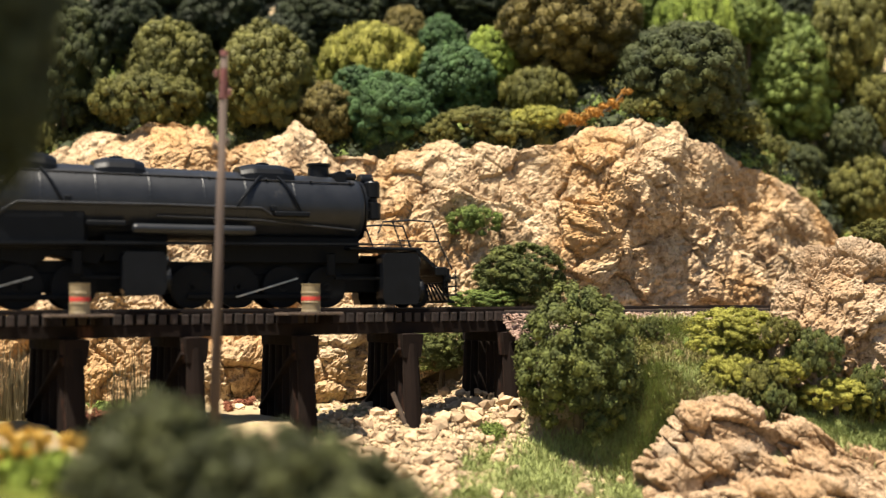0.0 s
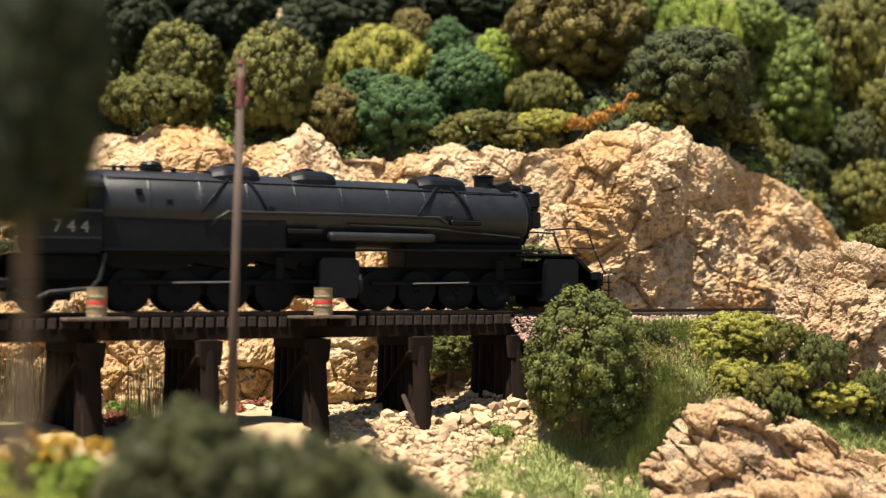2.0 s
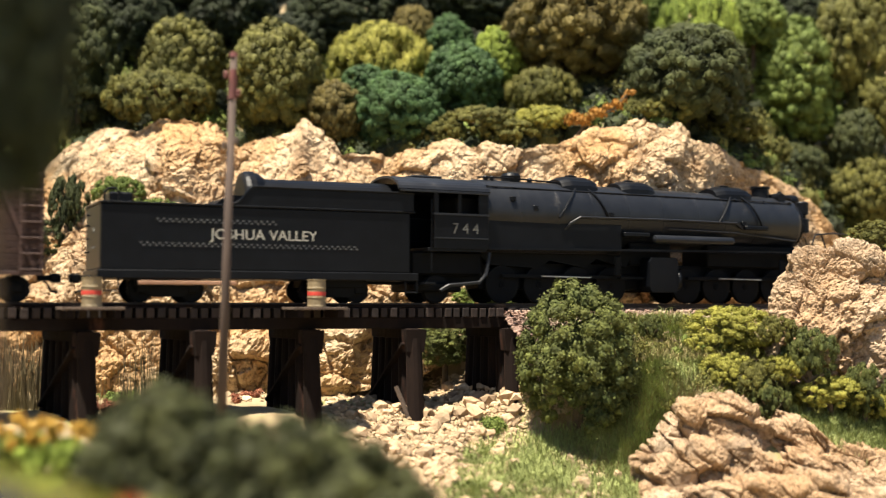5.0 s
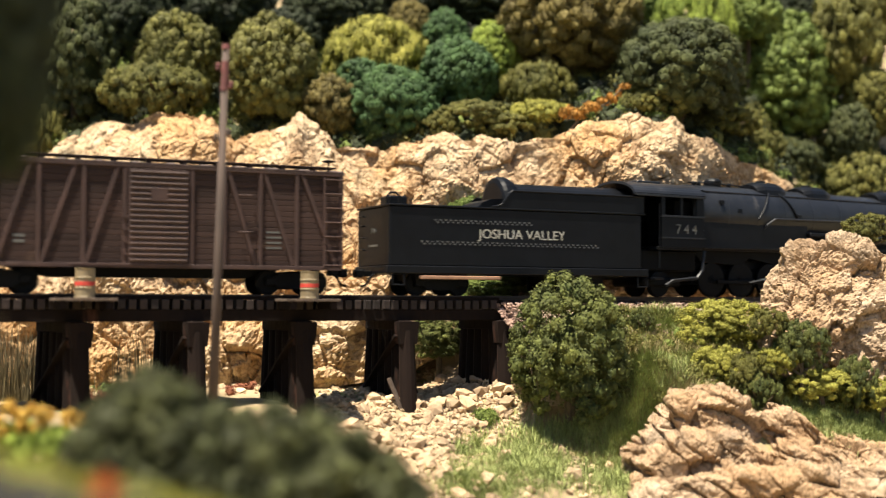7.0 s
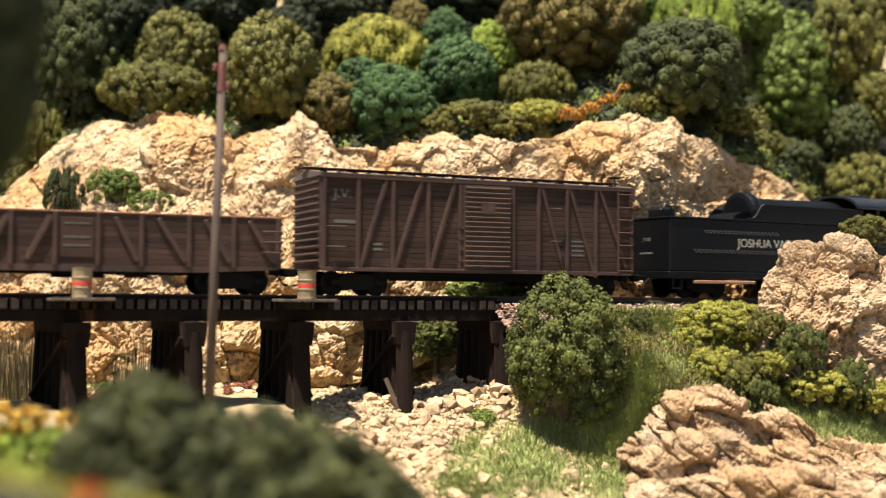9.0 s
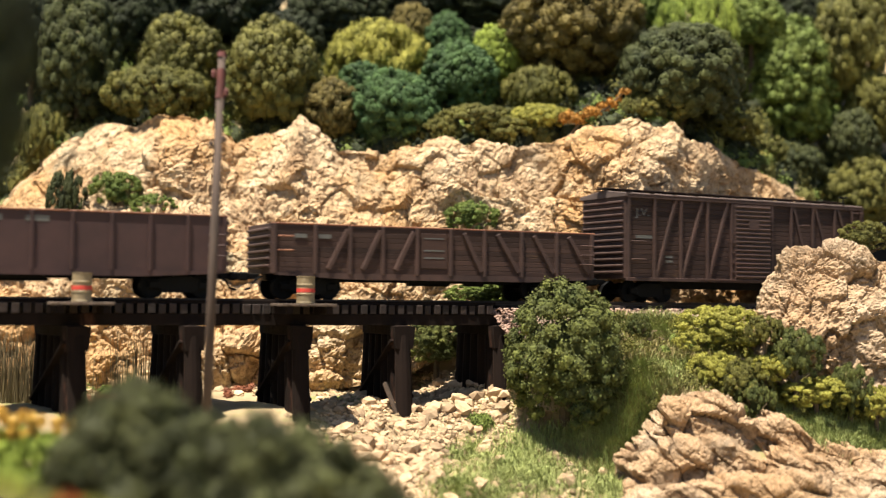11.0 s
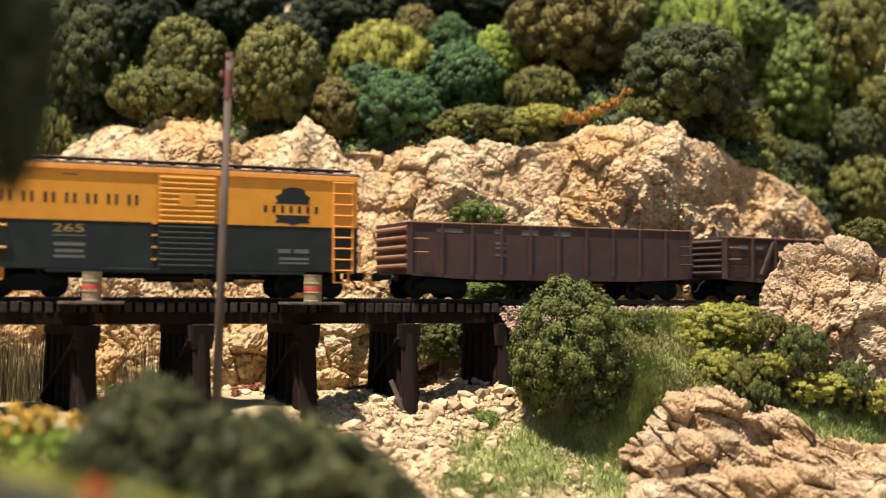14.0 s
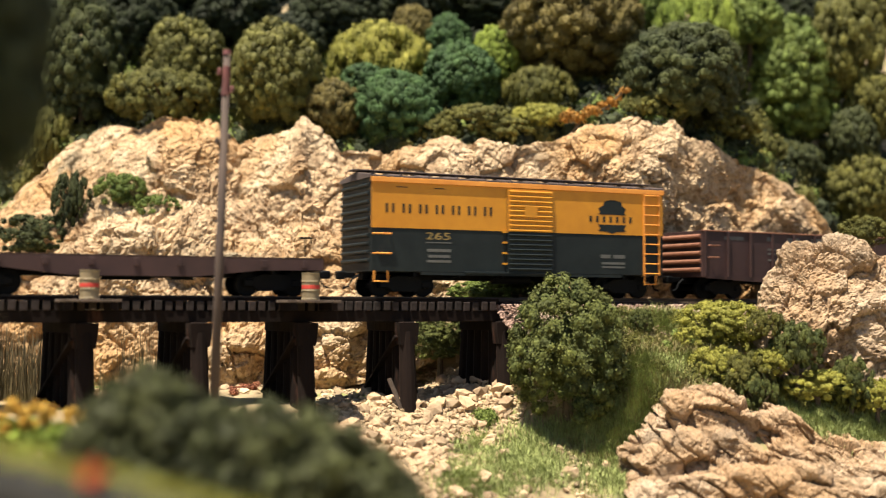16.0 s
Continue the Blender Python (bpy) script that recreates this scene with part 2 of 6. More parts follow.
# the crest's skyline: bearing and rise, in the same steps as the planting further down
CREST = np.array([(-340, 500), (0, 390), (60, 315), (110, 272), (185, 234), (245, 236), (290, 207), (385, 214), (425, 262), (468, 247), (512, 236), (534, 206), (550, 228), (592, 250), (605, 272), (690, 277),
                  (715, 262), (790, 244), (850, 252), (905, 264), (980, 252), (1040, 227), (1130, 208), (1162, 225), (1190, 223), (1212, 248), (1270, 262), (1330, 298), (1400, 335), (1440, 368), (1470, 420), (1700, 470)], float)
CL[:, 4] = -0.2 + (538 - np.interp(784 + 2154 * CL[:, 0], CREST[:, 0], CREST[:, 1])) / 2154 * CL[:, 3]
# swellings and hollows of the face: bearing, rise, their half-widths, and how far they stand out
SWELLS = ((312, 270, 75, 60, 1.3), (535, 255, 38, 50, 0.9), (430, 300, 34, 70, -0.9), (1120, 300, 120, 85, 1.7), (235, 425, 95, 45, 1.4), (1395, 375, 42, 40, 0.9), (780, 300, 70, 50, 0.8),
          (650, 330, 60, 70, -0.7), (960, 330, 50, 80, -0.9), (1315, 350, 30, 40, -0.9), (420, 620, 90, 60, 0.9), (600, 620, 50, 70, 0.8))


def ground_height(x, y):
    u, v = to_uv(x, y)
    w = max(0.0, -v - 1.0)
    floor = max(-4.3 - 0.38 * w, -8.0)
    bank = -0.75 if v > -2.4 else -0.75 - 0.64 * (-v - 2.4)
    u0 = 0.8 + 0.58 * max(0.0, -v - 2.0)
    e = smooth(u0, u0 + 4.2, u)
    z = floor * (1 - e) + max(bank, -8.0) * e
    bear = min(max(x / max(y, 1.0), -0.52), 0.42)
    crest_d, crest_z = np.interp(bear, CL[:, 0], CL[:, 3]), np.interp(bear, CL[:, 0], CL[:, 4])
    far = smooth(crest_d - 1.0, crest_d + 2.0, y)
    hill = crest_z - 1.3 + 0.62 * max(0.0, y - crest_d)
    z = z * (1 - far) + hill * far
    near = 1 - smooth(30, 38, y)
    z = z * (1 - near) - 6.6 * near
    z += 0.35 * noise.fractal(Vector((x * 0.35, y * 0.35, 1.7)), 0.9, 2.1, 2)
    return z


def make_ground():
    xs = np.concatenate([np.linspace(-150, -42, 8), np.linspace(-38, 0, 95), np.linspace(0.14, 14, 110), np.linspace(14.4, 46, 80), np.linspace(50, 150, 8)])
    ys = np.concatenate([np.linspace(-100, 8, 8), np.linspace(12, 36, 30), np.linspace(36.3, 54, 190), np.linspace(54.3, 70, 55), np.linspace(71, 150, 50)])
    verts, k = [], len(ys)
    for x in xs:
        for y in ys:
            verts.append((x, y, ground_height(x, y)))
    faces = [(i * k + j, (i + 1) * k + j, (i + 1) * k + j + 1, i * k + j + 1) for i in range(len(xs) - 1) for j in range(k - 1)]
    ob = raw("ground", verts, faces, SOIL, smooth=True)
    return tagged(ob, "dry brown earth with patches of green moss", "ground", kind="structure")


make_ground()


def facet(p, freq, tilt=0.6):
    """Blocky relief: each cell of a cracked solid sits at its own depth and slant."""
    d, pts = noise.voronoi(p * freq)
    c = pts[0]
    n = noise.noise_vector(c * 3.17)
    off = (p * freq - c).dot(n) * tilt + noise.noise(c * 5.3 + Vector((3, 1, 7)))
    return off / freq - 0.22 * max(0.0, 0.12 - (d[1] - d[0])) / 0.12 / freq


def weathered(p, amp, size):
    """Relief of the tall weathered face: swells, blocks of three sizes, a few cracks."""
    q = Vector((p.x + 0.25 * p.z, p.y, p.z * 0.95 - p.x * 0.2))
    q = q + noise.noise_vector(q * (0.5 / size)) * size * 0.35
    d = 0.55 * size * noise.fractal(q * (0.4 / size), 0.8, 2.2, 3)
    d += 0.44 * facet(q, 0.75 / size, 0.9)
    d += 0.36 * facet(q + Vector((9, 2, 4)), 1.9 / size, 0.9)
    d += 0.30 * facet(q + Vector((1, 7, 3)), 4.6 / size, 0.9)
    d += 0.085 * size * noise.fractal(q * (5.5 / size), 0.5, 2.2, 4)
    crack = abs(noise.noise(Vector((q.x * 1.3, q.y, q.z * 0.8)) * (0.9 / size)))
    d -= 0.30 * size * max(0.0, 0.035 - crack) / 0.035 * max(0.0, noise.noise(q * (0.5 / size) + Vector((5, 5, 5))) + 0.3)
    return d * amp


def blocky(p, amp, size):
    """Relief of broken bedded rock: slabs that dip to one side, split by deep joints."""
    a = radians(32)
    q = Vector((p.x * math.cos(a) - p.z * math.sin(a), p.y, p.x * math.sin(a) + p.z * math.cos(a)))
    q = q + noise.noise_vector(q * (0.5 / size)) * size * 0.3
    q = Vector((q.x * 0.75, q.y * 0.8, q.z * 1.35))
    d = 0.5 * size * noise.fractal(q * (0.35 / size), 0.8, 2.2, 3)
    for k, (freq, w) in enumerate(((0.6, 0.50), (1.5, 0.42), (3.6, 0.30), (8.0, 0.22))):
        r = q * (freq / size) + Vector((3.1 * k, 1.7 * k, 5.3 * k))
        e, pts = noise.voronoi(r)
        n = noise.noise_vector(pts[0] * 3.17)
        d += w * size / freq * ((r - pts[0]).dot(n) * 1.1 + 0.9 * noise.noise(pts[0] * 5.3) - 0.28 * max(0.0, 0.10 - (e[1] - e[0])) / 0.10)
    slot = abs(noise.noise(Vector((q.x * 0.35, q.y * 0.3, q.z)) * (0.9 / size)))
    d -= 0.7 * size * max(0.0, 0.045 - slot) / 0.045
    d += 0.07 * size * noise.fractal(q * (9 / size), 0.5, 2.2, 3)
    return d * amp


def sheet(name, place, nu, nv, material, amp, size, label, category, relief=blocky, calm=0.0):
    """A rock face over a grid of places, pushed out along its own normals; calm holds the relief back towards the top."""
    base = np.array([[place(i / (nu - 1), j / (nv - 1)) for j in range(nv)] for i in range(nu)])
    du = np.gradient(base, axis=0)
    dv = np.gradient(base, axis=1)
    nrm = np.cross(du, dv)
    nrm /= np.linalg.norm(nrm, axis=2)[..., None] + 1e-9
    verts = []
    for i in range(nu):
        for j in range(nv):
            p = Vector(base[i, j])
            hold = 1 - calm * smooth(0.5, 0.85, j / (nv - 1))
            verts.append(p + Vector(nrm[i, j]) * hold * max(-1.4 * size, min(1.2 * size, relief(p, amp, size))))
    faces = [(i * nv + j, (i + 1) * nv + j, (i + 1) * nv + j + 1, i * nv + j + 1) for i in range(nu - 1) for j in range(nv - 1)]
    ob = raw(name, verts, faces, material)
    return tagged(ob, label, category)


def cliff_place(a, b):
    bear = -0.52 + a * 0.94
    d0, z0, d1 = (np.interp(bear, CL[:, 0], CL[:, k]) for k in range(1, 4))
    z1 = -0.2 + (538 - np.interp(784 + 2154 * bear, CREST[:, 0], CREST[:, 1])) / 2154 * d1
    if b > 0.85:  # rolls over at the crest
        k = (b - 0.85) / 0.15
        d, z = d1 + 3.5 * k * k, z1 - 0.8 * k * k
    else:
        k = b / 0.85
        d, z = d0 + (d1 - d0) * k ** 1.35, z0 + (z1 - z0) * k ** 0.9
    east, rise = 784 + 2154 * bear, 538 - (z + 0.2) * 2154 / d
    for cx, cy, sx, sy, out in SWELLS:
        d -= out * math.exp(-((east - cx) / sx) ** 2 - ((rise - cy) / sy) ** 2) * (1 - smooth(0.8, 0.95, b))
    return bear * d, d, z


sheet("rock_cliff", cliff_place, 700, 230, ROCK, 0.75, 1.35, "pale tan craggy rock cliff with rust and grey stains", "cliff", weathered, 0.4)


def mound(cx, cy, z0, rx, ry, h, lean=0.0, power=0.5):
    """Places of a dome-like outcrop seen from in front: a goes round, b from foot to top."""
    def place(a, b):
        ang = math.pi * (2.0 * a)
        k = math.cos(b * math.pi / 2) ** power
        return cx + rx * k * math.cos(ang) + lean * b, cy + ry * k * math.sin(ang), z0 + h * math.sin(b * math.pi / 2)
    return place


sheet("rock_outcrop", mound(18.9, 53.4, -3.8, 5.4, 2.6, 6.5, -2.1, 1.0), 360, 150, ROCK_PINK, 0.8, 1.3, "jagged tan and pink rock outcrop beside the track", "rock", weathered)


def ledge(a, b):
    x = 6.6 + a * 17.0
    top = np.interp(x, [6.6, 7.2, 8.2, 9.0, 11.0, 11.6, 12.0, 12.9, 14.2, 15, 17, 23.6], [-7.0, -5.9, -4.3, -3.75, -3.6, -4.3, -4.75, -4.2, -4.6, -5.3, -5.7, -5.8])
    if b < 0.25:
        k = b / 0.25
        return x, 43.2 + 0.8 * k, -8.6 + 1.4 * k
    if b > 0.85:
        k = (b - 0.85) / 0.15
        return x, 48.2 + 2.8 * k + (x - 10) * 0.05, top - 0.7 * k * k
    k = (b - 0.25) / 0.6
    t = min(2.999, max(0.0, k * 3 + 0.35 * math.sin(math.pi * k) * noise.noise(Vector((x * 0.45, 2.0, k)))))
    n, f = int(t), t - int(t)
    up, back = (n + smooth(0.0, 0.6, f)) / 3, (n + smooth(0.4, 1.0, f)) / 3
    return x, 44.0 + 4.2 * (0.6 * back + 0.4 * k) + (x - 10) * 0.05 * k, -7.2 + (top + 7.2) * (0.6 * up + 0.4 * k)


sheet("rock_ledge", ledge, 480, 190, ROCK_PINK, 0.55, 1.15, "broken tan rock ledge below the grassy bank", "rock")


# ---- track and trestle ----
TRESTLE_END = 1.95
BENTS = (-23.5, -19.3, -15.1, -10.9, -6.7, -2.4, 2.0)


def make_rail(v, s0, s1, name):
    bm = bmesh.new()
    prof = [(-0.10, -0.20), (0.10, -0.20), (0.10, -0.17), (0.03, -0.14), (0.03, -0.06), (0.05, -0.05), (0.05, 0.0), (-0.05, 0.0), (-0.05, -0.05), (-0.03, -0.06), (-0.03, -0.14), (-0.10, -0.17)]
    rings = []
    for i in range(71):
        s = s0 + (s1 - s0) * i / 70
        rings.append([bm.verts.new(beside(s, v + a, z)) for a, z in prof])
    for a, b in zip(rings, rings[1:]):
        for i in range(len(prof)):
            j = (i + 1) % len(prof)
            bm.faces.new((a[i], b[i], b[j], a[j]))
    ob = part(name, bm, RAIL)
    return tagged(ob, "dark rusty steel rail on timber ties", "rail", group="rails of the track")


make_rail(-0.83, -70, 60, "rail")
make_rail(0.83, -70, 60, "rail")


def along(s, v, z):
    """A pose on the track: x runs along it, y to its far side."""
    p = beside(s, v, z)
    return cpose(p.x, p.y, p.z, 0, 0, math.degrees(track(s)[1]))


def tie_mesh(half):
    bm = bmesh.new()
    box(bm, -0.135, 0.135, -half, half, -0.36, 0, 0.015)
    me = bpy.data.meshes.new("tie")
    bmesh.ops.scale(bm, vec=(CM, CM, CM), verts=bm.verts)
    bm.to_mesh(me)
    bm.free()
    me.materials.append(TIE_WOOD)
    return me


trestle = tagged(empty("trestle"), "low timber trestle of dark creosoted piles and beams", "bridge")
rng = random.Random(4)
bridge_tie, bank_tie = tie_mesh(1.62), tie_mesh(1.5)
s = -44.0
while s < TRESTLE_END - 0.1:
    ob = new("tie", bridge_tie)
    ob.matrix_basis = along(s, rng.uniform(-0.05, 0.05), -0.2 + rng.uniform(-0.015, 0.01))
    ob.parent = trestle
    s += 0.40
for v in (-1.35, 1.35):  # guard timbers lie on the tie ends
    bm = bmesh.new()
    box(bm, -46, TRESTLE_END, v - 0.11, v + 0.11, -0.2, -0.06, 0.015)
    ob = part("guard_timber", bm, TIMBER, trestle)
    ob.matrix_basis = along(0, 0, 0)
for v in (-1.38, -0.8, 0.8, 1.38):
    bm = bmesh.new()
    box(bm, -46, TRESTLE_END + 0.05, v - 0.16, v + 0.16, -1.02, -0.57, 0.02)
    ob = part("stringer", bm, TIMBER, trestle)
    ob.matrix_basis = along(0, 0, 0)
SKEW = (16, 15, 13, 9, 5, 1, 0)  # the older bents stand askew under the deck
for s, skew in zip(BENTS, SKEW):
    base = along(s, -1.75, 0) @ pose(0, 0, 0, 0, 0, skew)
    cap = part("cap_beam", fill(box, -0.27, 0.27, -0.25, 3.75, -1.42, -1.02, 0.03), TIMBER, trestle)
    cap.matrix_basis = base
    corbel = part("corbel", fill(prism, [(-0.44, -1.05), (0.44, -1.05), (0.42, -1.42), (0.35, -1.95), (-0.35, -1.95), (-0.42, -1.42)], -0.28, 0.28), TIMBER, trestle)
    corbel.matrix_basis = base
    for v in (0.0, 0.72, 1.40, 2.08, 2.74, 3.4):
        lean = 0.05 * (v - 1.7)
        q = base @ Vector((0, (v + lean * 3) * CM, 0)) / CM
        zb = ground_height(q.x, q.y) - 0.6
        bm = bmesh.new()
        rod(bm, (0, v + lean * (-zb - 1.4), zb), (0, v, -1.42), 0.36, 0.32, 12)
        pile = part("pile", bm, TIMBER, trestle)
        pile.matrix_basis = base
    q = base @ Vector((0, 1.7 * CM, 0)) / CM
    zb = ground_height(q.x, q.y) + 0.3
    if s < 1:
        for x, d in ((0.37, 1), (-0.37, -1)):
            bm = bmesh.new()
            a, b = Vector((x, 1.7 - 1.7 * d, zb)), Vector((x, 1.7 + 1.7 * d, -1.6))
            box(bm, -0.06, 0.06, -0.16, 0.16, 0, (b - a).length, 0.01, Matrix.Translation(a) @ (b - a).to_track_quat("Z", "X").to_matrix().to_4x4())
            brace = part("brace", bm, TIMBER, trestle)
            brace.matrix_basis = base
# planks hold back the bank behind the last bent
for k in range(9):
    z = -1.05 - 0.34 * k
    ob = part("bulkhead_plank", fill(box, 0, 0.12, -2.1, 2.1, z - 0.32, z, 0.012), TIMBER, trestle)
    ob.matrix_basis = along(2.42, 0, 0)
# a fallen brace leans on the last bent
bm = bmesh.new()
a, b = Vector((-0.15, -2.15, -5.0)), Vector((-0.75, -1.75, -3.3))
box(bm, -0.07, 0.07, -0.13, 0.13, 0, (b - a).length, 0.01, Matrix.Translation(a) @ (b - a).to_track_quat("Z", "X").to_matrix().to_4x4())
ob = part("loose_brace", bm, PLANK, trestle)
ob.matrix_basis = along(-2.4, 0, 0)

bank_track = tagged(empty("track_ties"), "timber ties set in pale ballast", "railway ties")
s = TRESTLE_END + 0.3
while s < 40:
    ob = new("tie", bank_tie)
    ob.matrix_basis = along(s, rng.uniform(-0.05, 0.05), -0.2 + rng.uniform(-0.02, 0.01))
    ob.parent = bank_track
    s += 0.55


def pebbles(name, spots, material, label, category, seed, squash=0.7, kind="stuff"):
    """Many small broken stones in one mesh; spots are x, y, z, radius."""
    g = random.Random(seed)
    base = bmesh.new()
    bmesh.ops.create_icosphere(base, subdivisions=1, radius=1)
    bv = np.array([v.co for v in base.verts])
    bf = np.array([[v.index for v in f.verts] for f in base.faces])
    base.free()
    V, Fc = [], []
    st = np.random.RandomState(seed)
    for k, (x, y, z, r) in enumerate(spots):
        q = bv * st.uniform(0.65, 1.25, (len(bv), 1)) * (r * g.uniform(0.9, 1.4), r * g.uniform(0.7, 1.1), r * squash * g.uniform(0.7, 1.1))
        m = np.array(Euler((g.uniform(-0.5, 0.5), g.uniform(-0.5, 0.5), g.uniform(0, 6.3))).to_matrix())
        V.append(q @ m.T + (x, y, z))
        Fc.append(bf + k * len(bv))
    ob = raw(name, np.concatenate(V), np.concatenate(Fc), material)
    return tagged(ob, label, category, kind=kind)


g = random.Random(11)
spots = []
for i in range(13000):
    s, v = g.uniform(1.9, 34), g.gauss(-0.5, 2.0)
    if abs(v) > 4.3:
        continue
    p = beside(s, v)
    z = -0.36 if abs(v) < 1.9 else -0.36 - 0.5 * (abs(v) - 1.9)
    spots.append((p.x, p.y, z + g.uniform(-0.1, 0.06), g.uniform(0.04, 0.09)))
for i in range(260):  # ballast spills down the end of the trestle
    k = g.random()
    p = beside(1.9 + g.uniform(-0.1, 0.9), -1.2 - 1.5 * k)
    spots.append((p.x, p.y, -0.35 - 1.0 * k, g.uniform(0.04, 0.09)))
pebbles("ballast", spots, BALLAST, "pale pinkish crushed stone ballast", "ballast", 3)
bm = bmesh.new()
prof = [(-4.2, -1.6), (-1.95, -0.42), (1.95, -0.42), (4.2, -1.6), (4.2, -4.4), (-4.2, -4.4)]
rings = [[bm.verts.new(beside(2.6 + i, v, z)) for v, z in prof] for i in range(45)]
for a, b in zip(rings, rings[1:]):
    for i in range(6):
        bm.faces.new((a[i], b[i], b[(i + 1) % 6], a[(i + 1) % 6]))
bm.faces.new(rings[0])
bm.faces.new(rings[-1][::-1])
tagged(part("trackbed", bm, mat("trackbed_gravel", (0.16, 0.12, 0.085), (0.34, 0.27, 0.2), scale=500, rough=1, bump=0.8)), "low gravel trackbed", "trackbed", kind="structure")

# barrels on their platforms
DRUM = mat("cream_drum", (0.15, 0.112, 0.06), (0.25, 0.195, 0.11), scale=300, rough=0.6, bump=0.15, wear=(0.22, 0.12, 0.06), wear_at=0.66)
RED_BAND = mat("red_band", (0.38, 0.03, 0.02), (0.55, 0.06, 0.04), scale=300, rough=0.6, bump=0.1)


def make_barrel():
    b = empty("barrel")
    prof = [(0.33, 0), (0.36, 0.02), (0.36, 0.05), (0.345, 0.07), (0.345, 0.33), (0.365, 0.35), (0.365, 0.38), (0.345, 0.40), (0.345, 0.68), (0.365, 0.70), (0.365, 0.73), (0.345, 0.75), (0.345, 1.0), (0.36, 1.02), (0.36, 1.05), (0.32, 1.05), (0.31, 1.01)]
    part("drum", fill(lathe, prof), DRUM, b)
    part("band", fill(lathe, [(0.350, 0.43), (0.352, 0.44), (0.352, 0.57), (0.350, 0.58)]), RED_BAND, b, "faded red painted band")
    bm = bmesh.new()
    lathe(bm, [(0.05, 1.0), (0.05, 1.04), (0.03, 1.045)], n=8, at=(0.2, 0.05, 0))
    part("bung", bm, RAIL, b)
    return tagged(b, "cream steel drum with a red band on a timber platform", "barrel", group="water barrels on the trestle")


barrel = make_barrel()
places = ((-15.05, -2.55), (-6.75, -2.55))
barrel.matrix_basis = along(*places[0], -0.16)
copy_thing(barrel, along(*places[1], -0.16) @ pose(0, 0, 0, 0, 0, 40))
for s, v in places:
    pf = tagged(empty("barrel_platform", along(s, 0, 0)), "small weathered plank platform beside the rails", "platform", group="barrel platforms")
    for i in range(6):
        x = -1.08 + i * 0.36
        part("plank", fill(box, x, x + 0.34, -3.15, -1.5, -0.26, -0.16, 0.012), PLANK, pf)
    for x in (-0.8, 0.8):
        part("bearer", fill(box, x - 0.13, x + 0.13, -3.1, 0.5, -0.56, -0.262, 0.015), TIMBER, pf)


# ---- plants ----
def leaf_mesh(name, lobes, count, size, seed, inner=0.34, down=0.45, core=True, dome=0.0):
    """A crown: leaf tufts, two small blades folded on each other, thick on the outside of many solid lobes; lobes are x, y, z, r."""
    st = np.random.RandomState(seed)
    lobes = np.array(lobes)
    area = lobes[:, 3] ** 2
    pick = st.choice(len(lobes), count, p=area / area.sum())
    d = st.normal(size=(count, 3))
    d /= np.linalg.norm(d, axis=1)[:, None]
    d[:, 2] = np.where(d[:, 2] < -down, -d[:, 2], d[:, 2])
    rad = lobes[pick, 3] * (1 - inner * st.random(count) ** 2.2) * st.uniform(0.9, 1.12, count)
    c = lobes[pick, :3] + d * rad[:, None]
    # blades face outward, tilted at random
    whole = (c - lobes[:, :3].mean(axis=0)) / (np.abs(lobes[:, :3] - lobes[:, :3].mean(axis=0)).max(axis=0) + lobes[:, 3].max())
    whole /= np.linalg.norm(whole, axis=1)[:, None] + 1e-6
    nrm = d * 0.6 + whole * dome + st.normal(scale=0.38, size=d.shape) + (0, 0, 0.15)
    nrm /= np.linalg.norm(nrm, axis=1)[:, None]
    t = np.cross(nrm, st.normal(size=d.shape))
    t /= np.linalg.norm(t, axis=1)[:, None]
    b = np.cross(nrm, t)
    sz = (size * st.uniform(0.55, 1.35, count))[:, None]
    lift = nrm * sz * st.uniform(0.1, 0.5, count)[:, None]
    v = np.stack([c - t * sz + lift * 0.8, c - b * sz * 0.7, c + b * sz * 0.7, c + t * sz + lift], axis=1).reshape(-1, 3)
    i = np.arange(count)[:, None] * 4
    f = np.concatenate([i + [[0, 1, 2]], i + [[1, 3, 2]]])
    if core:  # the solid foam inside each lobe
        bm = bmesh.new()
        bmesh.ops.create_icosphere(bm, subdivisions=1, radius=1)
        bv = np.array([q.co for q in bm.verts])
        bf = np.array([[q.index for q in p.verts] for p in bm.faces])
        bm.free()
        k = len(bv)
        cv = (lobes[:, None, :3] + bv[None] * lobes[:, None, 3:] * 0.80 * st.uniform(0.9, 1.08, (len(lobes), k, 1))).reshape(-1, 3)
        cf = (bf[None] + (np.arange(len(lobes)) * k)[:, None, None]).reshape(-1, 3) + len(v)
        v, f = np.concatenate([v, cv]), np.concatenate([f, cf])
    me = bpy.data.meshes.new(name)
    me.from_pydata((v * CM).tolist(), [], f.tolist())
    return me


def lobes_of(seed, n, rx, rz, r0, r1, core=True):
    """Lobes spread over an uneven dome; the foot is at z = 0."""
    g = random.Random(seed)
    out = []
    if core:
        out.append((0, 0, rz * 0.95, min(rx, rz) * 0.8))
    sx, sy = g.uniform(0.9, 1.1), g.uniform(0.9, 1.1)
    off = Vector((seed * 3.7, seed * 1.3, 0.5))
    for k in range(n):
        zz = 1 - 1.85 * (k + g.random()) / n
        a = g.uniform(0, 2 * math.pi)
        h = math.sqrt(max(0, 1 - zz * zz))
        u = Vector((h * math.cos(a), h * math.sin(a), zz))
        j = g.uniform(0.90, 0.97) * (1 + 0.16 * noise.noise(u * 1.6 + off) + 0.10 * noise.noise(u * 3.7 + off))
        r = g.uniform(r0, r1)
        out.append(((rx - r * 0.7) * j * u.x * sx, (rx - r * 0.7) * j * u.y * sy, rz + (rz - r * 0.6) * zz * j, r))
    return out


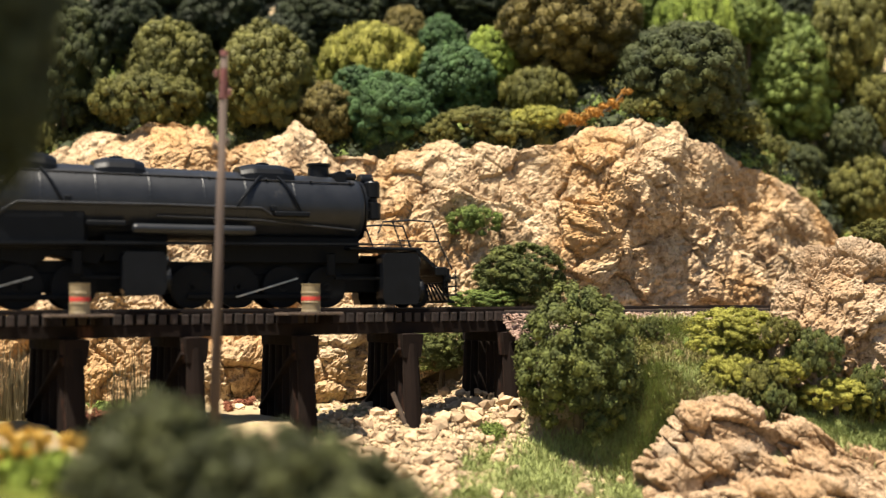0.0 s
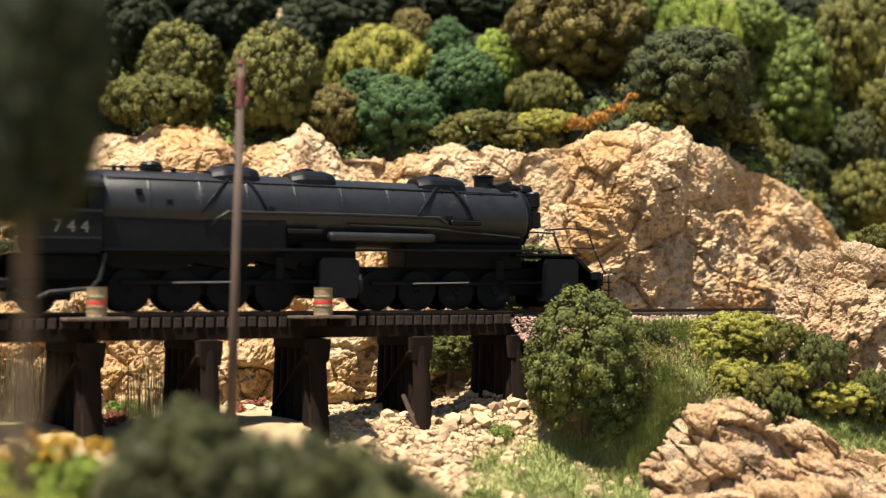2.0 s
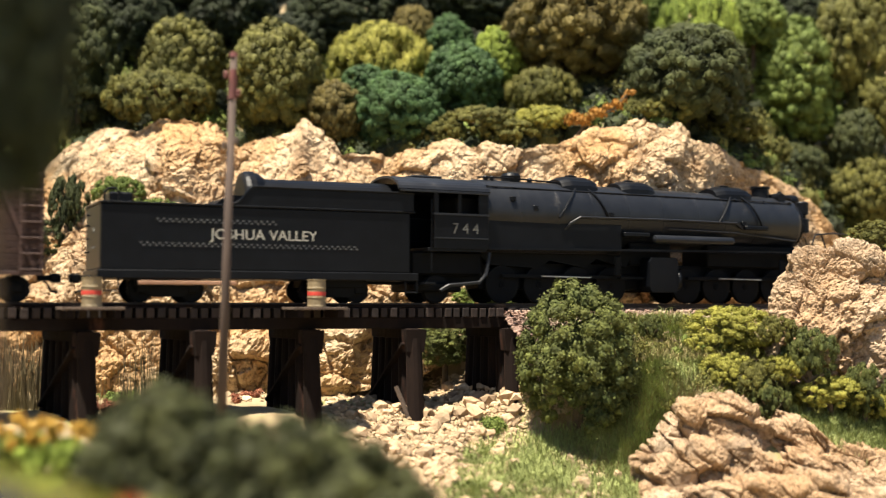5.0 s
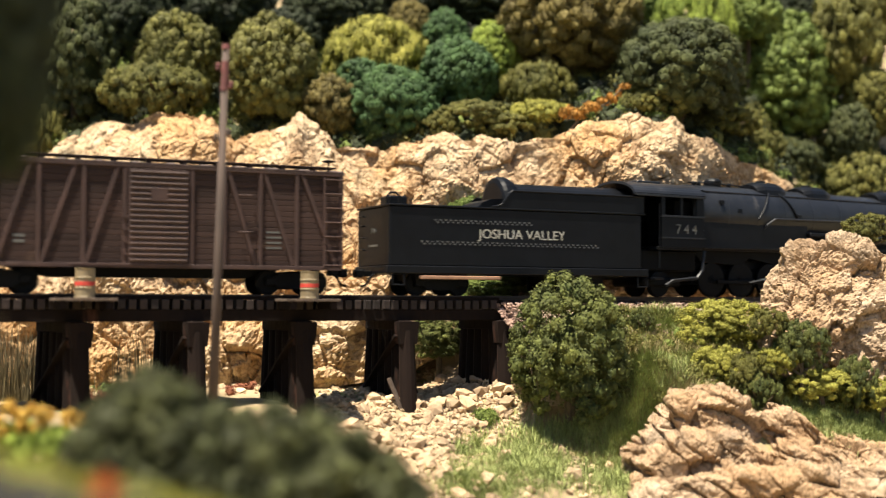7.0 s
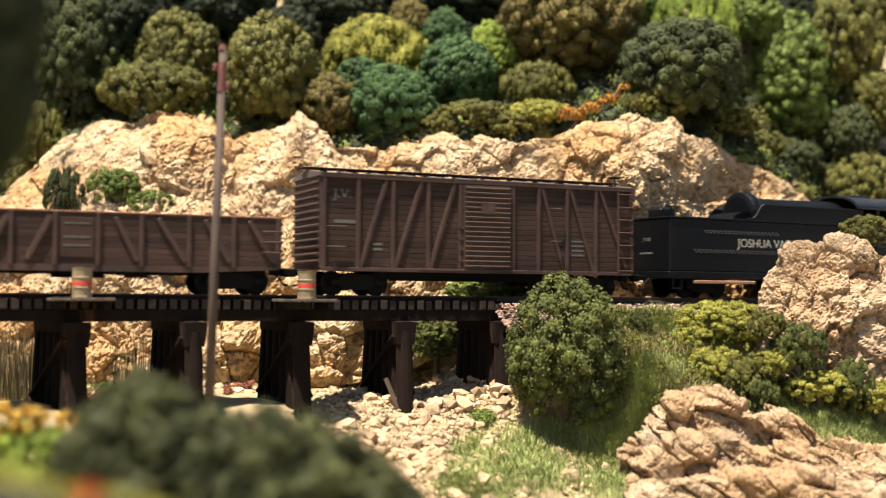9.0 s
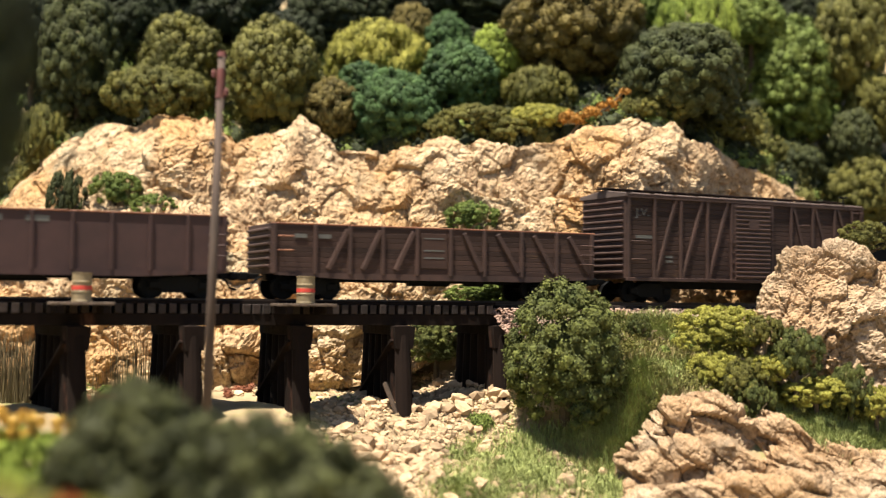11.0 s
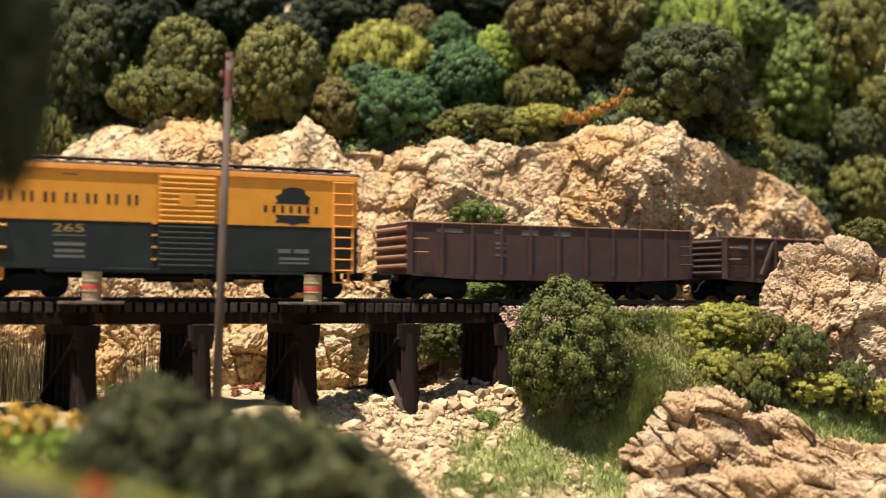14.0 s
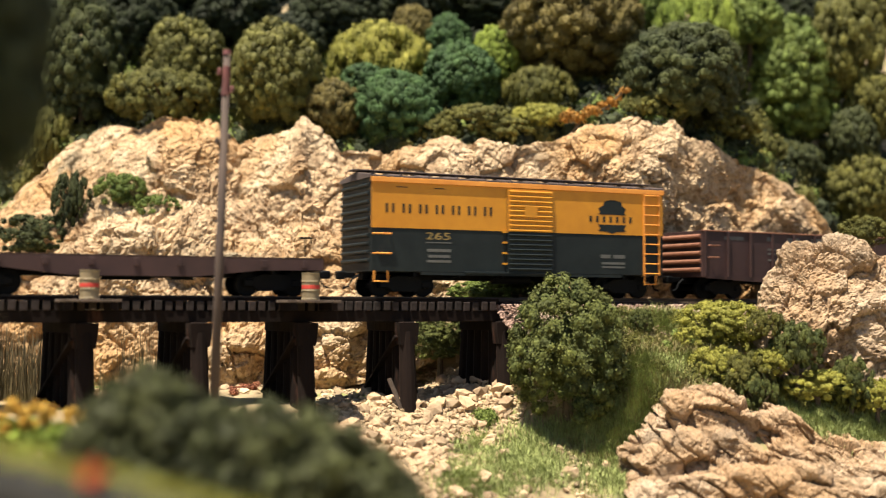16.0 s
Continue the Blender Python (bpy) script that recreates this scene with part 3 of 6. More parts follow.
CROWNS = {}


def crown(kind, seed):
    """Crown shapes, one centimetre in half-width: shared by trees of a kind."""
    key = (kind, seed)
    if key not in CROWNS:
        if kind == "round":
            CROWNS[key] = leaf_mesh("crown", lobes_of(seed, 430, 3.0, 2.9, 0.26, 0.46), 27000, 0.050, seed, down=0.95, dome=1.2)
        elif kind == "tall":
            CROWNS[key] = leaf_mesh("crown", lobes_of(seed, 470, 2.7, 3.9, 0.26, 0.46), 29000, 0.052, seed, down=0.95, dome=1.2)
        elif kind == "low":
            CROWNS[key] = leaf_mesh("crown", lobes_of(seed, 280, 3.2, 1.5, 0.22, 0.40), 19000, 0.052, seed, dome=0.9)
        elif kind == "bush":
            CROWNS[key] = leaf_mesh("crown", lobes_of(seed, 300, 2.6, 2.9, 0.14, 0.36), 28000, 0.054, seed, down=0.95, dome=0.4)
        elif kind == "shrub":
            CROWNS[key] = leaf_mesh("crown", lobes_of(seed, 150, 2.2, 1.5, 0.13, 0.32), 15000, 0.048, seed, dome=0.35)
    return CROWNS[key]


GREENS = {
    "olive": leafy("olive_foliage", (0.0427, 0.0455, 0.00895), (0.141, 0.13, 0.0248)),
    "dark": leafy("dark_foliage", (0.0177, 0.0245, 0.00816), (0.0646, 0.0721, 0.019)),
    "green": leafy("green_foliage", (0.050, 0.078, 0.014), (0.150, 0.185, 0.036)),
    "bright": leafy("bright_green_foliage", (0.090, 0.128, 0.016), (0.225, 0.275, 0.040)),
    "teal": leafy("bluish_foliage", (0.018, 0.042, 0.0135), (0.06, 0.109, 0.03)),
    "brown": leafy("brown_foliage", (0.0567, 0.0459, 0.0117), (0.146, 0.114, 0.0279)),
    "yellow": leafy("yellow_green_foliage", (0.130, 0.128, 0.020), (0.300, 0.280, 0.048)),
    # the darkness of the gaps between the trees is put into this green
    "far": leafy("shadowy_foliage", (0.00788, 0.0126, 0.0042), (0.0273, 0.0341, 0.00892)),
    "near": leafy("deep_green_foliage", (0.024, 0.036, 0.009), (0.112, 0.118, 0.024), island=0.45),
}
WORDS = {"olive": "olive-green", "dark": "very dark green", "far": "shade-darkened green", "green": "mid-green", "bright": "bright green", "teal": "bluish green", "brown": "brownish olive", "yellow": "yellow-green", "near": "deep green"}


def ray_place(bearing, rise, d):
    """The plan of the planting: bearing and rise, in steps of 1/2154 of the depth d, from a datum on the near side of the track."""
    return Vector(((bearing - 784) / 2154 * d, d, -0.2 + (538 - rise) / 2154 * d))


def make_tree(bearing, rise, half, high, d, hue, kind="round", seed=0, group="trees on the hillside", where="on the hillside above the cliff", turn=None, rooted=True):
    """A tree or shrub whose crown centre stands at that bearing and rise; half-width and half-height in the same steps."""
    c = ray_place(bearing, rise, d)
    hw, hh = half / 2154 * d, high / 2154 * d
    me = crown(kind, seed)
    rx, rz = {"round": (3.0, 2.9), "tall": (2.7, 3.9), "low": (3.2, 1.5), "bush": (2.6, 2.9), "shrub": (2.2, 1.5)}[kind]
    foot = c.z - hh
    zt = ground_height(c.x, c.y)
    if rooted and foot > zt - 0.2:  # low growth reaches the ground
        top = c.z + hh
        hh = min((top - zt + 0.2) / 2, hh * (1.22 if kind in ("round", "tall") else 3.0))
        foot = top - 2 * hh
    name = "tree" if kind in ("round", "tall") else "shrub"
    t = tagged(empty(name), "%s foam-leaved %s %s" % (WORDS[hue], name, where), name, group=group)
    t.matrix_basis = cpose(c.x, c.y, min(foot, zt), 0, 0, 0)
    g = random.Random(int(bearing * 7 + rise))
    ob = new("crown", me)
    if not me.materials:
        me.materials.append(GREENS[hue])
    ob.parent = t
    ob.material_slots[0].link = "OBJECT"
    ob.material_slots[0].material = GREENS[hue]
    ob.matrix_basis = Matrix.LocRotScale((0, 0, (foot - min(foot, zt)) * CM), Euler((0, 0, g.uniform(0, 6.28) if turn is None else turn)), (hw / rx, hw / rx, hh / rz))
    bm = bmesh.new()
    g2 = random.Random(seed)
    top = foot - min(foot, zt) + hh
    rod(bm, (0, 0, -0.8), (0, 0, top), 0.08 * hw + 0.06, 0.04 * hw + 0.03, 8)
    for k in range(5):
        a = g2.uniform(0, 6.28)
        z0 = top * g2.uniform(0.45, 0.9)
        rod(bm, (0, 0, z0), (hw * 0.6 * math.cos(a), hw * 0.6 * math.sin(a), z0 + hh * 0.5), 0.04 * hw + 0.03, 0.02, 6)
    part("trunk", bm, BARK, t)
    return t


def plant(rows):
    """Trees by bearing, rise, half-width, half-height, depth, hue, kind and shape."""
    for row in rows:
        make_tree(*row[:6], kind=row[6], seed=row[7])


plant((
    (145, 90, 72, 110, 69, "dark", "tall", 1),
    (85, 235, 45, 40, 68, "olive", "low", 2),
    (325, 100, 78, 68, 68.5, "olive", "round", 3),
    (490, 130, 92, 95, 67, "olive", "round", 4),
    (290, 170, 100, 45, 67.5, "olive", "low", 5),
    (590, 195, 52, 55, 66.5, "brown", "round", 6),
    (675, 105, 105, 65, 71, "yellow", "low", 7),
    (700, 200, 85, 80, 66.5, "teal", "round", 8),
    (640, 150, 45, 40, 67.5, "teal", "round", 9),
    (815, 140, 75, 65, 68.5, "teal", "round", 10),
    (880, 95, 50, 52, 71, "bright", "round", 11),
))
plant((
    (1015, 40, 128, 100, 71, "brown", "round", 12),
    (955, 165, 68, 48, 68, "olive", "low", 13),
    (1205, 125, 125, 90, 67, "dark", "round", 14),
    (1400, 150, 92, 122, 77, "green", "tall", 15),
    (1235, 15, 70, 40, 74, "bright", "low", 2),
    (1500, 60, 75, 90, 77, "olive", "round", 3),
    (1545, 175, 55, 60, 76, "olive", "round", 4),
    (1525, 330, 65, 70, 75, "olive", "round", 5),
    (1275, 226, 85, 30, 70, "olive", "low", 7),
    (1385, 292, 75, 42, 75, "dark", "low", 5),
    (1160, 195, 70, 30, 65.8, "olive", "low", 13),
))
plant((
    (1480, 345, 55, 45, 76, "olive", "low", 2),
    (1340, 262, 55, 28, 72.5, "olive", "low", 13),
    (900, 235, 60, 24, 65, "olive", "low", 5),
    (780, 235, 55, 24, 65.5, "olive", "low", 7),
    (850, 220, 80, 30, 66, "olive", "low", 2),
    (955, 215, 75, 28, 65.5, "yellow", "low", 7),
    (730, 50, 45, 45, 74, "brown", "round", 9),
    (790, 70, 50, 45, 74, "teal", "round", 10),
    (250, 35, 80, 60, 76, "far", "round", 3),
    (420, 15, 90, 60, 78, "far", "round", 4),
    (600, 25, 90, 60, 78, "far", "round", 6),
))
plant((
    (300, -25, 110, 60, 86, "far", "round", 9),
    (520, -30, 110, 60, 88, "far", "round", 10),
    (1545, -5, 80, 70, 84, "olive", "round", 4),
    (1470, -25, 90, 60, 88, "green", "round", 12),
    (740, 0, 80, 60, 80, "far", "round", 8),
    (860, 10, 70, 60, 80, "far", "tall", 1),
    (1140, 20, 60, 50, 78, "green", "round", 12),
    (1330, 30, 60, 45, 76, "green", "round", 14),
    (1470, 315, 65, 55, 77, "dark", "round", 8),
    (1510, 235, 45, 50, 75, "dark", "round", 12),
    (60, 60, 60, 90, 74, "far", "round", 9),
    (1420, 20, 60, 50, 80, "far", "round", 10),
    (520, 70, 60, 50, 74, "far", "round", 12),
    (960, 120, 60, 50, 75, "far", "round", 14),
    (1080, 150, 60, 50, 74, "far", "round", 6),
))

for bearing, rise, half, high, d, hue, kind, seed in ((215, 345, 48, 36, 62.2, "green", "shrub", 21), (130, 365, 36, 56, 61.8, "dark", "shrub", 22), (285, 375, 42, 26, 61.6, "green", "shrub", 23), (60, 425, 70, 40, 61.6, "dark", "shrub", 22),
                                               (840, 385, 48, 30, 60.0, "green", "shrub", 23), (912, 480, 78, 62, 58.0, "near", "bush", 24), (780, 600, 60, 45, 57, "near", "bush", 25), (850, 520, 60, 22, 57, "green", "shrub", 21)):
    make_tree(bearing, rise, half, high, d, hue, kind, seed, group="shrubs by the cliff", where="at the foot of the cliff", rooted=False)
make_tree(1003, 624, 116, 136, 50.0, "near", "bush", 31, group="shrubs on the bank", where="on the bank beside the trestle end")


def bank_top(x, y):
    """The surface of the bank, ground or trackbed."""
    u, v = to_uv(x, y)
    z = ground_height(x, y)
    return max(z, -0.42 - 0.525 * max(0.0, abs(v) - 1.95)) if u > 3.5 and abs(v) < 4.2 else z


for bearing, rise, half, high, hue, seed in ((1270, 572, 78, 34, "yellow", 21), (1225, 600, 40, 20, "yellow", 23), (1265, 650, 50, 30, "yellow", 22), (1320, 665, 45, 34, "olive", 22), (1335, 700, 34, 34, "near", 23),
                                             (1405, 615, 46, 38, "near", 23), (1360, 640, 40, 22, "yellow", 21), (1440, 682, 62, 26, "yellow", 21), (1500, 682, 40, 42, "near", 22), (1545, 700, 40, 26, "yellow", 23),
                                             (1350, 575, 30, 22, "olive", 23), (1130, 572, 26, 20, "near", 22)):
    d = 42.0
    while d < 58:
        p = ray_place(bearing, rise + high * 0.7, d)
        if bank_top(p.x, p.y) >= p.z:
            break
        d += 0.1
    make_tree(bearing, rise, half * 1.05, high * 1.25, min(d, 50.0) if bearing > 1300 else d, hue, "shrub", seed, group="shrubs on the bank", where="on the grassy bank", rooted=False)

make_tree(1530, 412, 48, 30, 54.2, "olive", "shrub", 23, group="shrubs on the bank", where="on top of the rock outcrop", rooted=False)

# close to the camera: a wide bush, a dark tree
g = random.Random(41)
wide_bush = tagged(empty("bush", cpose(-4.4, 26.5, -6.8)), "wide green foam-leaved bush, darkened as if in shade, in front of the trestle", "bush", group="plants close by")
lob = []
for k in range(190):
    x = g.uniform(-3.8, 3.7)
    top = float(np.interp(x, [-3.8, -3.3, -2.8, -1.84, -1.1, -0.26, 0.71, 1.68, 2.65, 3.87], [3.0, 4.3, 5.0, 5.45, 5.1, 4.4, 4.75, 4.45, 3.9, 2.6]))
    r = g.uniform(0.3, 0.72)
    y = g.uniform(-1.5, 1.5)
    lob.append((x, y, max(0.3, (top - r) * (1 - 0.10 * y * y) * g.uniform(0.45, 1.0) ** 0.5), r))
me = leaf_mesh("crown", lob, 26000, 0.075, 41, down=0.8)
# darker copy of the deep green: the bush's shade is in its colour
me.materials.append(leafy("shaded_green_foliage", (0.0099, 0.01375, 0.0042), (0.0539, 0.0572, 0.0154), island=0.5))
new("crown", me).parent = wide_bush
part("trunk", fill(rod, (0, 0, -0.6), (0, 0, 3.0), 0.3, 0.15, 8), BARK, wide_bush)
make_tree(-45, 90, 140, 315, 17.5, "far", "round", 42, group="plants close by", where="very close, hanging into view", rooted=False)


# ---- train ----
BLACK = mat("engine_black", (0.00165, 0.00198, 0.00275), (0.00413, 0.00495, 0.00688), scale=200, rough=0.42, bump=0.12, spec=0.14)
BOILER = mat("boiler_black", (0.00558, 0.00651, 0.00868), (0.0149, 0.0161, 0.0192), scale=160, rough=0.40, bump=0.15, wear=(0.045, 0.042, 0.04), wear_at=0.66, spec=0.3)
GEAR = mat("running_gear", (0.00154, 0.00175, 0.00224), (0.00364, 0.00406, 0.00476), scale=200, rough=0.6, bump=0.2, spec=0.1)
STEEL = mat("bright_steel", (0.25, 0.24, 0.23), (0.42, 0.41, 0.40), scale=300, rough=0.35, bump=0.1, metal=0.9)
CREAM_INK = mat("cream_lettering", (0.30, 0.29, 0.25), (0.42, 0.40, 0.34), scale=300, rough=0.7, bump=0)
GREY_INK = mat("grey_lettering", (0.07, 0.07, 0.065), (0.11, 0.11, 0.10), scale=300, rough=0.7, bump=0)
GOLD_INK = mat("gold_lettering", (0.20, 0.14, 0.04), (0.28, 0.19, 0.06), scale=300, rough=0.7, bump=0)
YELLOW = mat("yellow_car_paint", (0.4136, 0.1628, 0.0088), (0.5456, 0.2376, 0.01408), scale=120, rough=0.55, bump=0.1, wear=(0.42, 0.20, 0.03), wear_at=0.68)
DEEP = mat("dark_green_car_paint", (0.006, 0.009, 0.010), (0.014, 0.019, 0.019), scale=120, rough=0.5, bump=0.1, spec=0.2)
ORANGE = mat("orange_ironwork_and_lit_eave", (0.55, 0.20, 0.03), (0.72, 0.30, 0.05), scale=200, rough=0.55, bump=0.1)
BROWN = mat("freight_brown_paint", (0.022, 0.011, 0.0085), (0.058, 0.029, 0.022), scale=130, rough=0.7, bump=0.25, wear=(0.17, 0.08, 0.045), wear_at=0.64)
BROWN_PLANK = mat("freight_brown_boards", (0.019, 0.011, 0.009), (0.050, 0.028, 0.022), scale=150, rough=0.75, bump=0.4, wear=(0.16, 0.10, 0.06), wear_at=0.66, vary=0.3, stretch=(0.2, 1, 1), spec=0.2)
MAROON = mat("maroon_gondola_paint", (0.024, 0.0102, 0.009), (0.048, 0.021, 0.0186), scale=120, rough=0.65, bump=0.2, wear=(0.15, 0.07, 0.05), wear_at=0.66)
# lighter red for edges that catch the sun; the light is in the colour
RIM = mat("sunlit_rim_red", (0.1364, 0.0496, 0.0279), (0.2232, 0.0992, 0.0558), scale=200, rough=0.7, bump=0.2)
ROOF_MAT = mat("car_roof", (0.05, 0.035, 0.03), (0.11, 0.08, 0.07), scale=150, rough=0.75, bump=0.3)
COPPER = mat("brown_pole", (0.20, 0.10, 0.06), (0.32, 0.18, 0.11), scale=200, rough=0.7, bump=0.3)

# how far the train has come, in centimetres, second by second
RUN = (-102.1, -99.1, -95.2, -90.31, -84.95, -79.55, -74.05, -68.087, -61.432, -54.418, -47.336, -40.306, -33.272, -26.176, -18.963, -11.603, -4.158)


def run(t):
    """The train's place at t seconds, smooth between the seconds."""
    i = min(max(int(t), 0), 15)
    a, b = RUN[i], RUN[i + 1]
    da = (b - RUN[i - 1]) / 2 if i else b - a - 0.25
    db = (RUN[i + 2] - a) / 2 if i < 15 else b - a
    k = t - i
    return (2 * k ** 3 - 3 * k ** 2 + 1) * a + (k ** 3 - 2 * k ** 2 + k) * da + (3 * k ** 2 - 2 * k ** 3) * b + (k ** 3 - k ** 2) * db


# each car: place of its rear end along the train, and its length
CARS = {"flat": (-16.4, 14.6), "yellow": (0.16, 14.19), "plain": (16.48, 14.21), "braced": (32.41, 14.5), "box": (48.47, 14.45), "tender": (64.9, 12.3), "engine": (79.9, 19.0)}


def car_pose(name, t):
    """A car stands with both trucks on the track."""
    rear, length = CARS[name]
    s = run(t) + rear
    a, b = beside(s + 1.7, 0), beside(s + length - 1.7, 0)
    d = (b - a).normalized()
    o = a - d * 1.7
    return cpose(o.x, o.y, 0, 0, 0, math.degrees(math.atan2(d.y, d.x)))


THINGS, WHEELS, RODS = {}, [], []


def ink(body, size, x0, x1, y, z, material, parent, name="lettering"):
    """Raised lettering on the near side, drawn out to the given span."""
    cu = bpy.data.curves.new("ink", "FONT")
    cu.body, cu.size, cu.extrude = body, size, 0.004
    tmp = bpy.data.objects.new("ink", cu)
    scene.collection.objects.link(tmp)
    me = bpy.data.meshes.new_from_object(tmp.evaluated_get(bpy.context.evaluated_depsgraph_get()))
    bpy.data.objects.remove(tmp)
    co = np.empty(len(me.vertices) * 3)
    me.vertices.foreach_get("co", co)
    co = co.reshape(-1, 3)
    w = co[:, 0].max() - co[:, 0].min()
    co[:, 0] = x0 + (co[:, 0] - co[:, 0].min()) * (x1 - x0) / w
    out = np.stack([co[:, 0], y - co[:, 2], z + co[:, 1]], axis=1) * CM
    me.vertices.foreach_set("co", out.ravel())
    me.materials.clear()
    me.materials.append(material)
    ob = new(name, me)
    ob.parent = parent
    return ob


def wheelset(parent, x, r, gear=False, weight=False):
    """An axle with its two wheels."""
    bm = bmesh.new()
    for sgn in (-1, 1):
        y = 0.83 * sgn
        prof = [(r * 0.86, -0.11), (r, -0.10), (r, 0.06), (r * 1.06, 0.07), (r * 1.06, 0.10), (r * 0.86, 0.11)]
        prof = [(a, h * -sgn) for a, h in prof]
        if gear:  # spoked driver: rim, hub and spokes
            lathe(bm, [(r * 0.86, -0.09), (r, -0.08), (r, 0.08), (r * 0.86, 0.09)], "Y", 28, (0, y, 0))
            lathe(bm, [(r * 0.2, -0.12), (r * 0.24, 0), (r * 0.2, 0.12)], "Y", 12, (0, y, 0))
            for k in range(12):
                a = k * math.pi / 6
                rod(bm, (math.cos(a) * r * 0.2, y, math.sin(a) * r * 0.2), (math.cos(a) * r * 0.9, y, math.sin(a) * r * 0.9), r * 0.07, r * 0.05, 5)
            rod(bm, (0, y - 0.02, -r * 0.6), (0, y + 0.02, -r * 0.6), r * 0.3, r * 0.3, 10)
            rod(bm, (0, y, 0.36), (0, y + 0.3 * sgn, 0.36), 0.07, 0.07, 8)
        else:
            lathe(bm, prof, "Y", 24, (0, y, 0))
    rod(bm, (0, -0.95, 0), (0, 0.95, 0), 0.09, 0.09, 8)
    ob = part("wheelset", bm, GEAR, parent)
    WHEELS.append((ob, x, r))
    return ob


def truck(car, x):
    """A four-wheel truck with cast side frames."""
    bm = bmesh.new()
    for y in (-1.08, 1.08):
        y0, y1 = y - 0.09, y + 0.09
        prism(bm, [(-1.15, 0.38), (-1.15, 0.66), (-0.8, 0.70), (-0.45, 0.84), (0.45, 0.84), (0.8, 0.70), (1.15, 0.66), (1.15, 0.38), (0.85, 0.38), (0.5, 0.22), (-0.5, 0.22), (-0.85, 0.38)], y0, y1)
        for k in (-0.22, 0, 0.22):
            rod(bm, (k, y - 0.02 if y > 0 else y + 0.02, 0.3), (k, y, 0.74), 0.08, 0.08, 8)
        for k in (-0.95, 0.95):
            box(bm, k - 0.2, k + 0.2, y - 0.15, y + 0.15, 0.36, 0.64, 0.03)
    box(bm, -0.28, 0.28, -1.05, 1.05, 0.42, 0.9, 0.03)
    t = part("truck", bm, GEAR, car)
    t.matrix_basis = cpose(x, 0, 0)
    for k in (-0.95, 0.95):
        wheelset(t, k, 0.48)
    return t


def couplers(car, length):
    for x, d in ((0, -1), (length, 1)):
        bm = bmesh.new()
        box(bm, min(x, x + 0.5 * d), max(x, x + 0.5 * d), -0.12, 0.12, 0.78, 1.0, 0.02)
        box(bm, min(x + 0.45 * d, x + 0.85 * d), max(x + 0.45 * d, x + 0.85 * d), -0.2, 0.2, 0.72, 1.06, 0.06)
        part("coupler", bm, GEAR, car)
        bm = bmesh.new()
        pipe(bm, [(x, -0.35, 0.9), (x + 0.3 * d, -0.38, 0.7), (x + 0.45 * d, -0.38, 0.42), (x + 0.7 * d, -0.36, 0.35)], 0.045)
        part("brake_hose", bm, GEAR, car)


def underframe(car, length, w, z):
    bm = bmesh.new()
    box(bm, 0.2, length - 0.2, -0.3, 0.3, 0.72, z, 0.02)
    for k in range(6):
        x = 2.0 + k * (length - 4.0) / 5
        box(bm, x - 0.08, x + 0.08, -w + 0.1, w - 0.1, z - 0.22, z, 0.01)
    part("underframe", bm, GEAR, car)
    bm = bmesh.new()
    rod(bm, (length * 0.42, -0.75, 0.78), (length * 0.55, -0.75, 0.78), 0.2, 0.2, 12)
    box(bm, length * 0.6, length * 0.66, -0.95, -0.6, 0.6, 0.95, 0.02)
    part("brake_gear", bm, GEAR, car)


def ladder(car, x0, x1, y, z0, z1, n, material):
    bm = bmesh.new()
    for x in (x0, x1):
        box(bm, x - 0.035, x + 0.035, y - 0.06, y, z0, z1)
    part("ladder", bm, material, car)
    for k in range(n):
        z = z0 + 0.1 + (z1 - z0 - 0.2) * k / (n - 1)
        part("rung", fill(rod, (x0, y - 0.06, z), (x1, y - 0.06, z), 0.03, 0.03, 6), material, car)


def grab(car, x0, x1, y, z, material):
    bm = bmesh.new()
    pipe(bm, [(x0, y, z), (x0, y - 0.12, z), (x1, y - 0.12, z), (x1, y, z)], 0.035)
    part("grab_iron", bm, material, car)


def end_ribs(car, x, d, w, z0, z1, n, material):
    """Pressed ribs across a steel car end."""
    for k in range(n):
        z = z0 + (z1 - z0) * (k + 0.5) / n
        h = (z1 - z0) / n * 0.30
        bm = bmesh.new()
        prism(bm, [(0, z - h), (0.10 * d, z - h * 0.3), (0.10 * d, z + h * 0.3), (0, z + h)], -w + 0.12, w - 0.12)
        ob = part("end_rib", bm, material, car)
        ob.matrix_basis = cpose(x, 0, 0)


def ribbed_door(car, x0, x1, z0, z1, split, upper, lower, w):
    n = 17
    d = part("door", fill(box, x0, x1, -w - 0.07, -w, z0, z1, 0.01), lower, car, "ribbed sliding steel door")
    for k in range(n):
        z = z0 + 0.12 + (z1 - z0 - 0.24) * k / (n - 1)
        part("door_rib", fill(rod, (x0 + 0.08, -w - 0.09, z), (x1 - 0.08, -w - 0.09, z), 0.06, 0.06, 6), upper if z > split else lower, d)
    if upper is not lower:
        part("upper_panel", fill(box, x0, x1, -w - 0.08, -w - 0.07, split, z1), upper, d)
    part("placard", fill(box, (x0 + x1) / 2 - 0.32, (x0 + x1) / 2 + 0.32, -w - 0.15, -w - 0.12, z0 + (z1 - z0) * 0.66, z0 + (z1 - z0) * 0.80, 0.01), upper, d)
    part("door_rail", fill(box, x0 - 2.0, x1 + 0.1, -w - 0.10, -w, z0 - 0.10, z0 - 0.01, 0.01), lower, car)
    bm = bmesh.new()
    for k in range(4):
        box(bm, x0 - 0.2, x0 - 0.02, -w - 0.09, -w, z0 + 0.3 + k * 0.45, z0 + 0.38 + k * 0.45)
    part("door_latch", bm, upper, car)


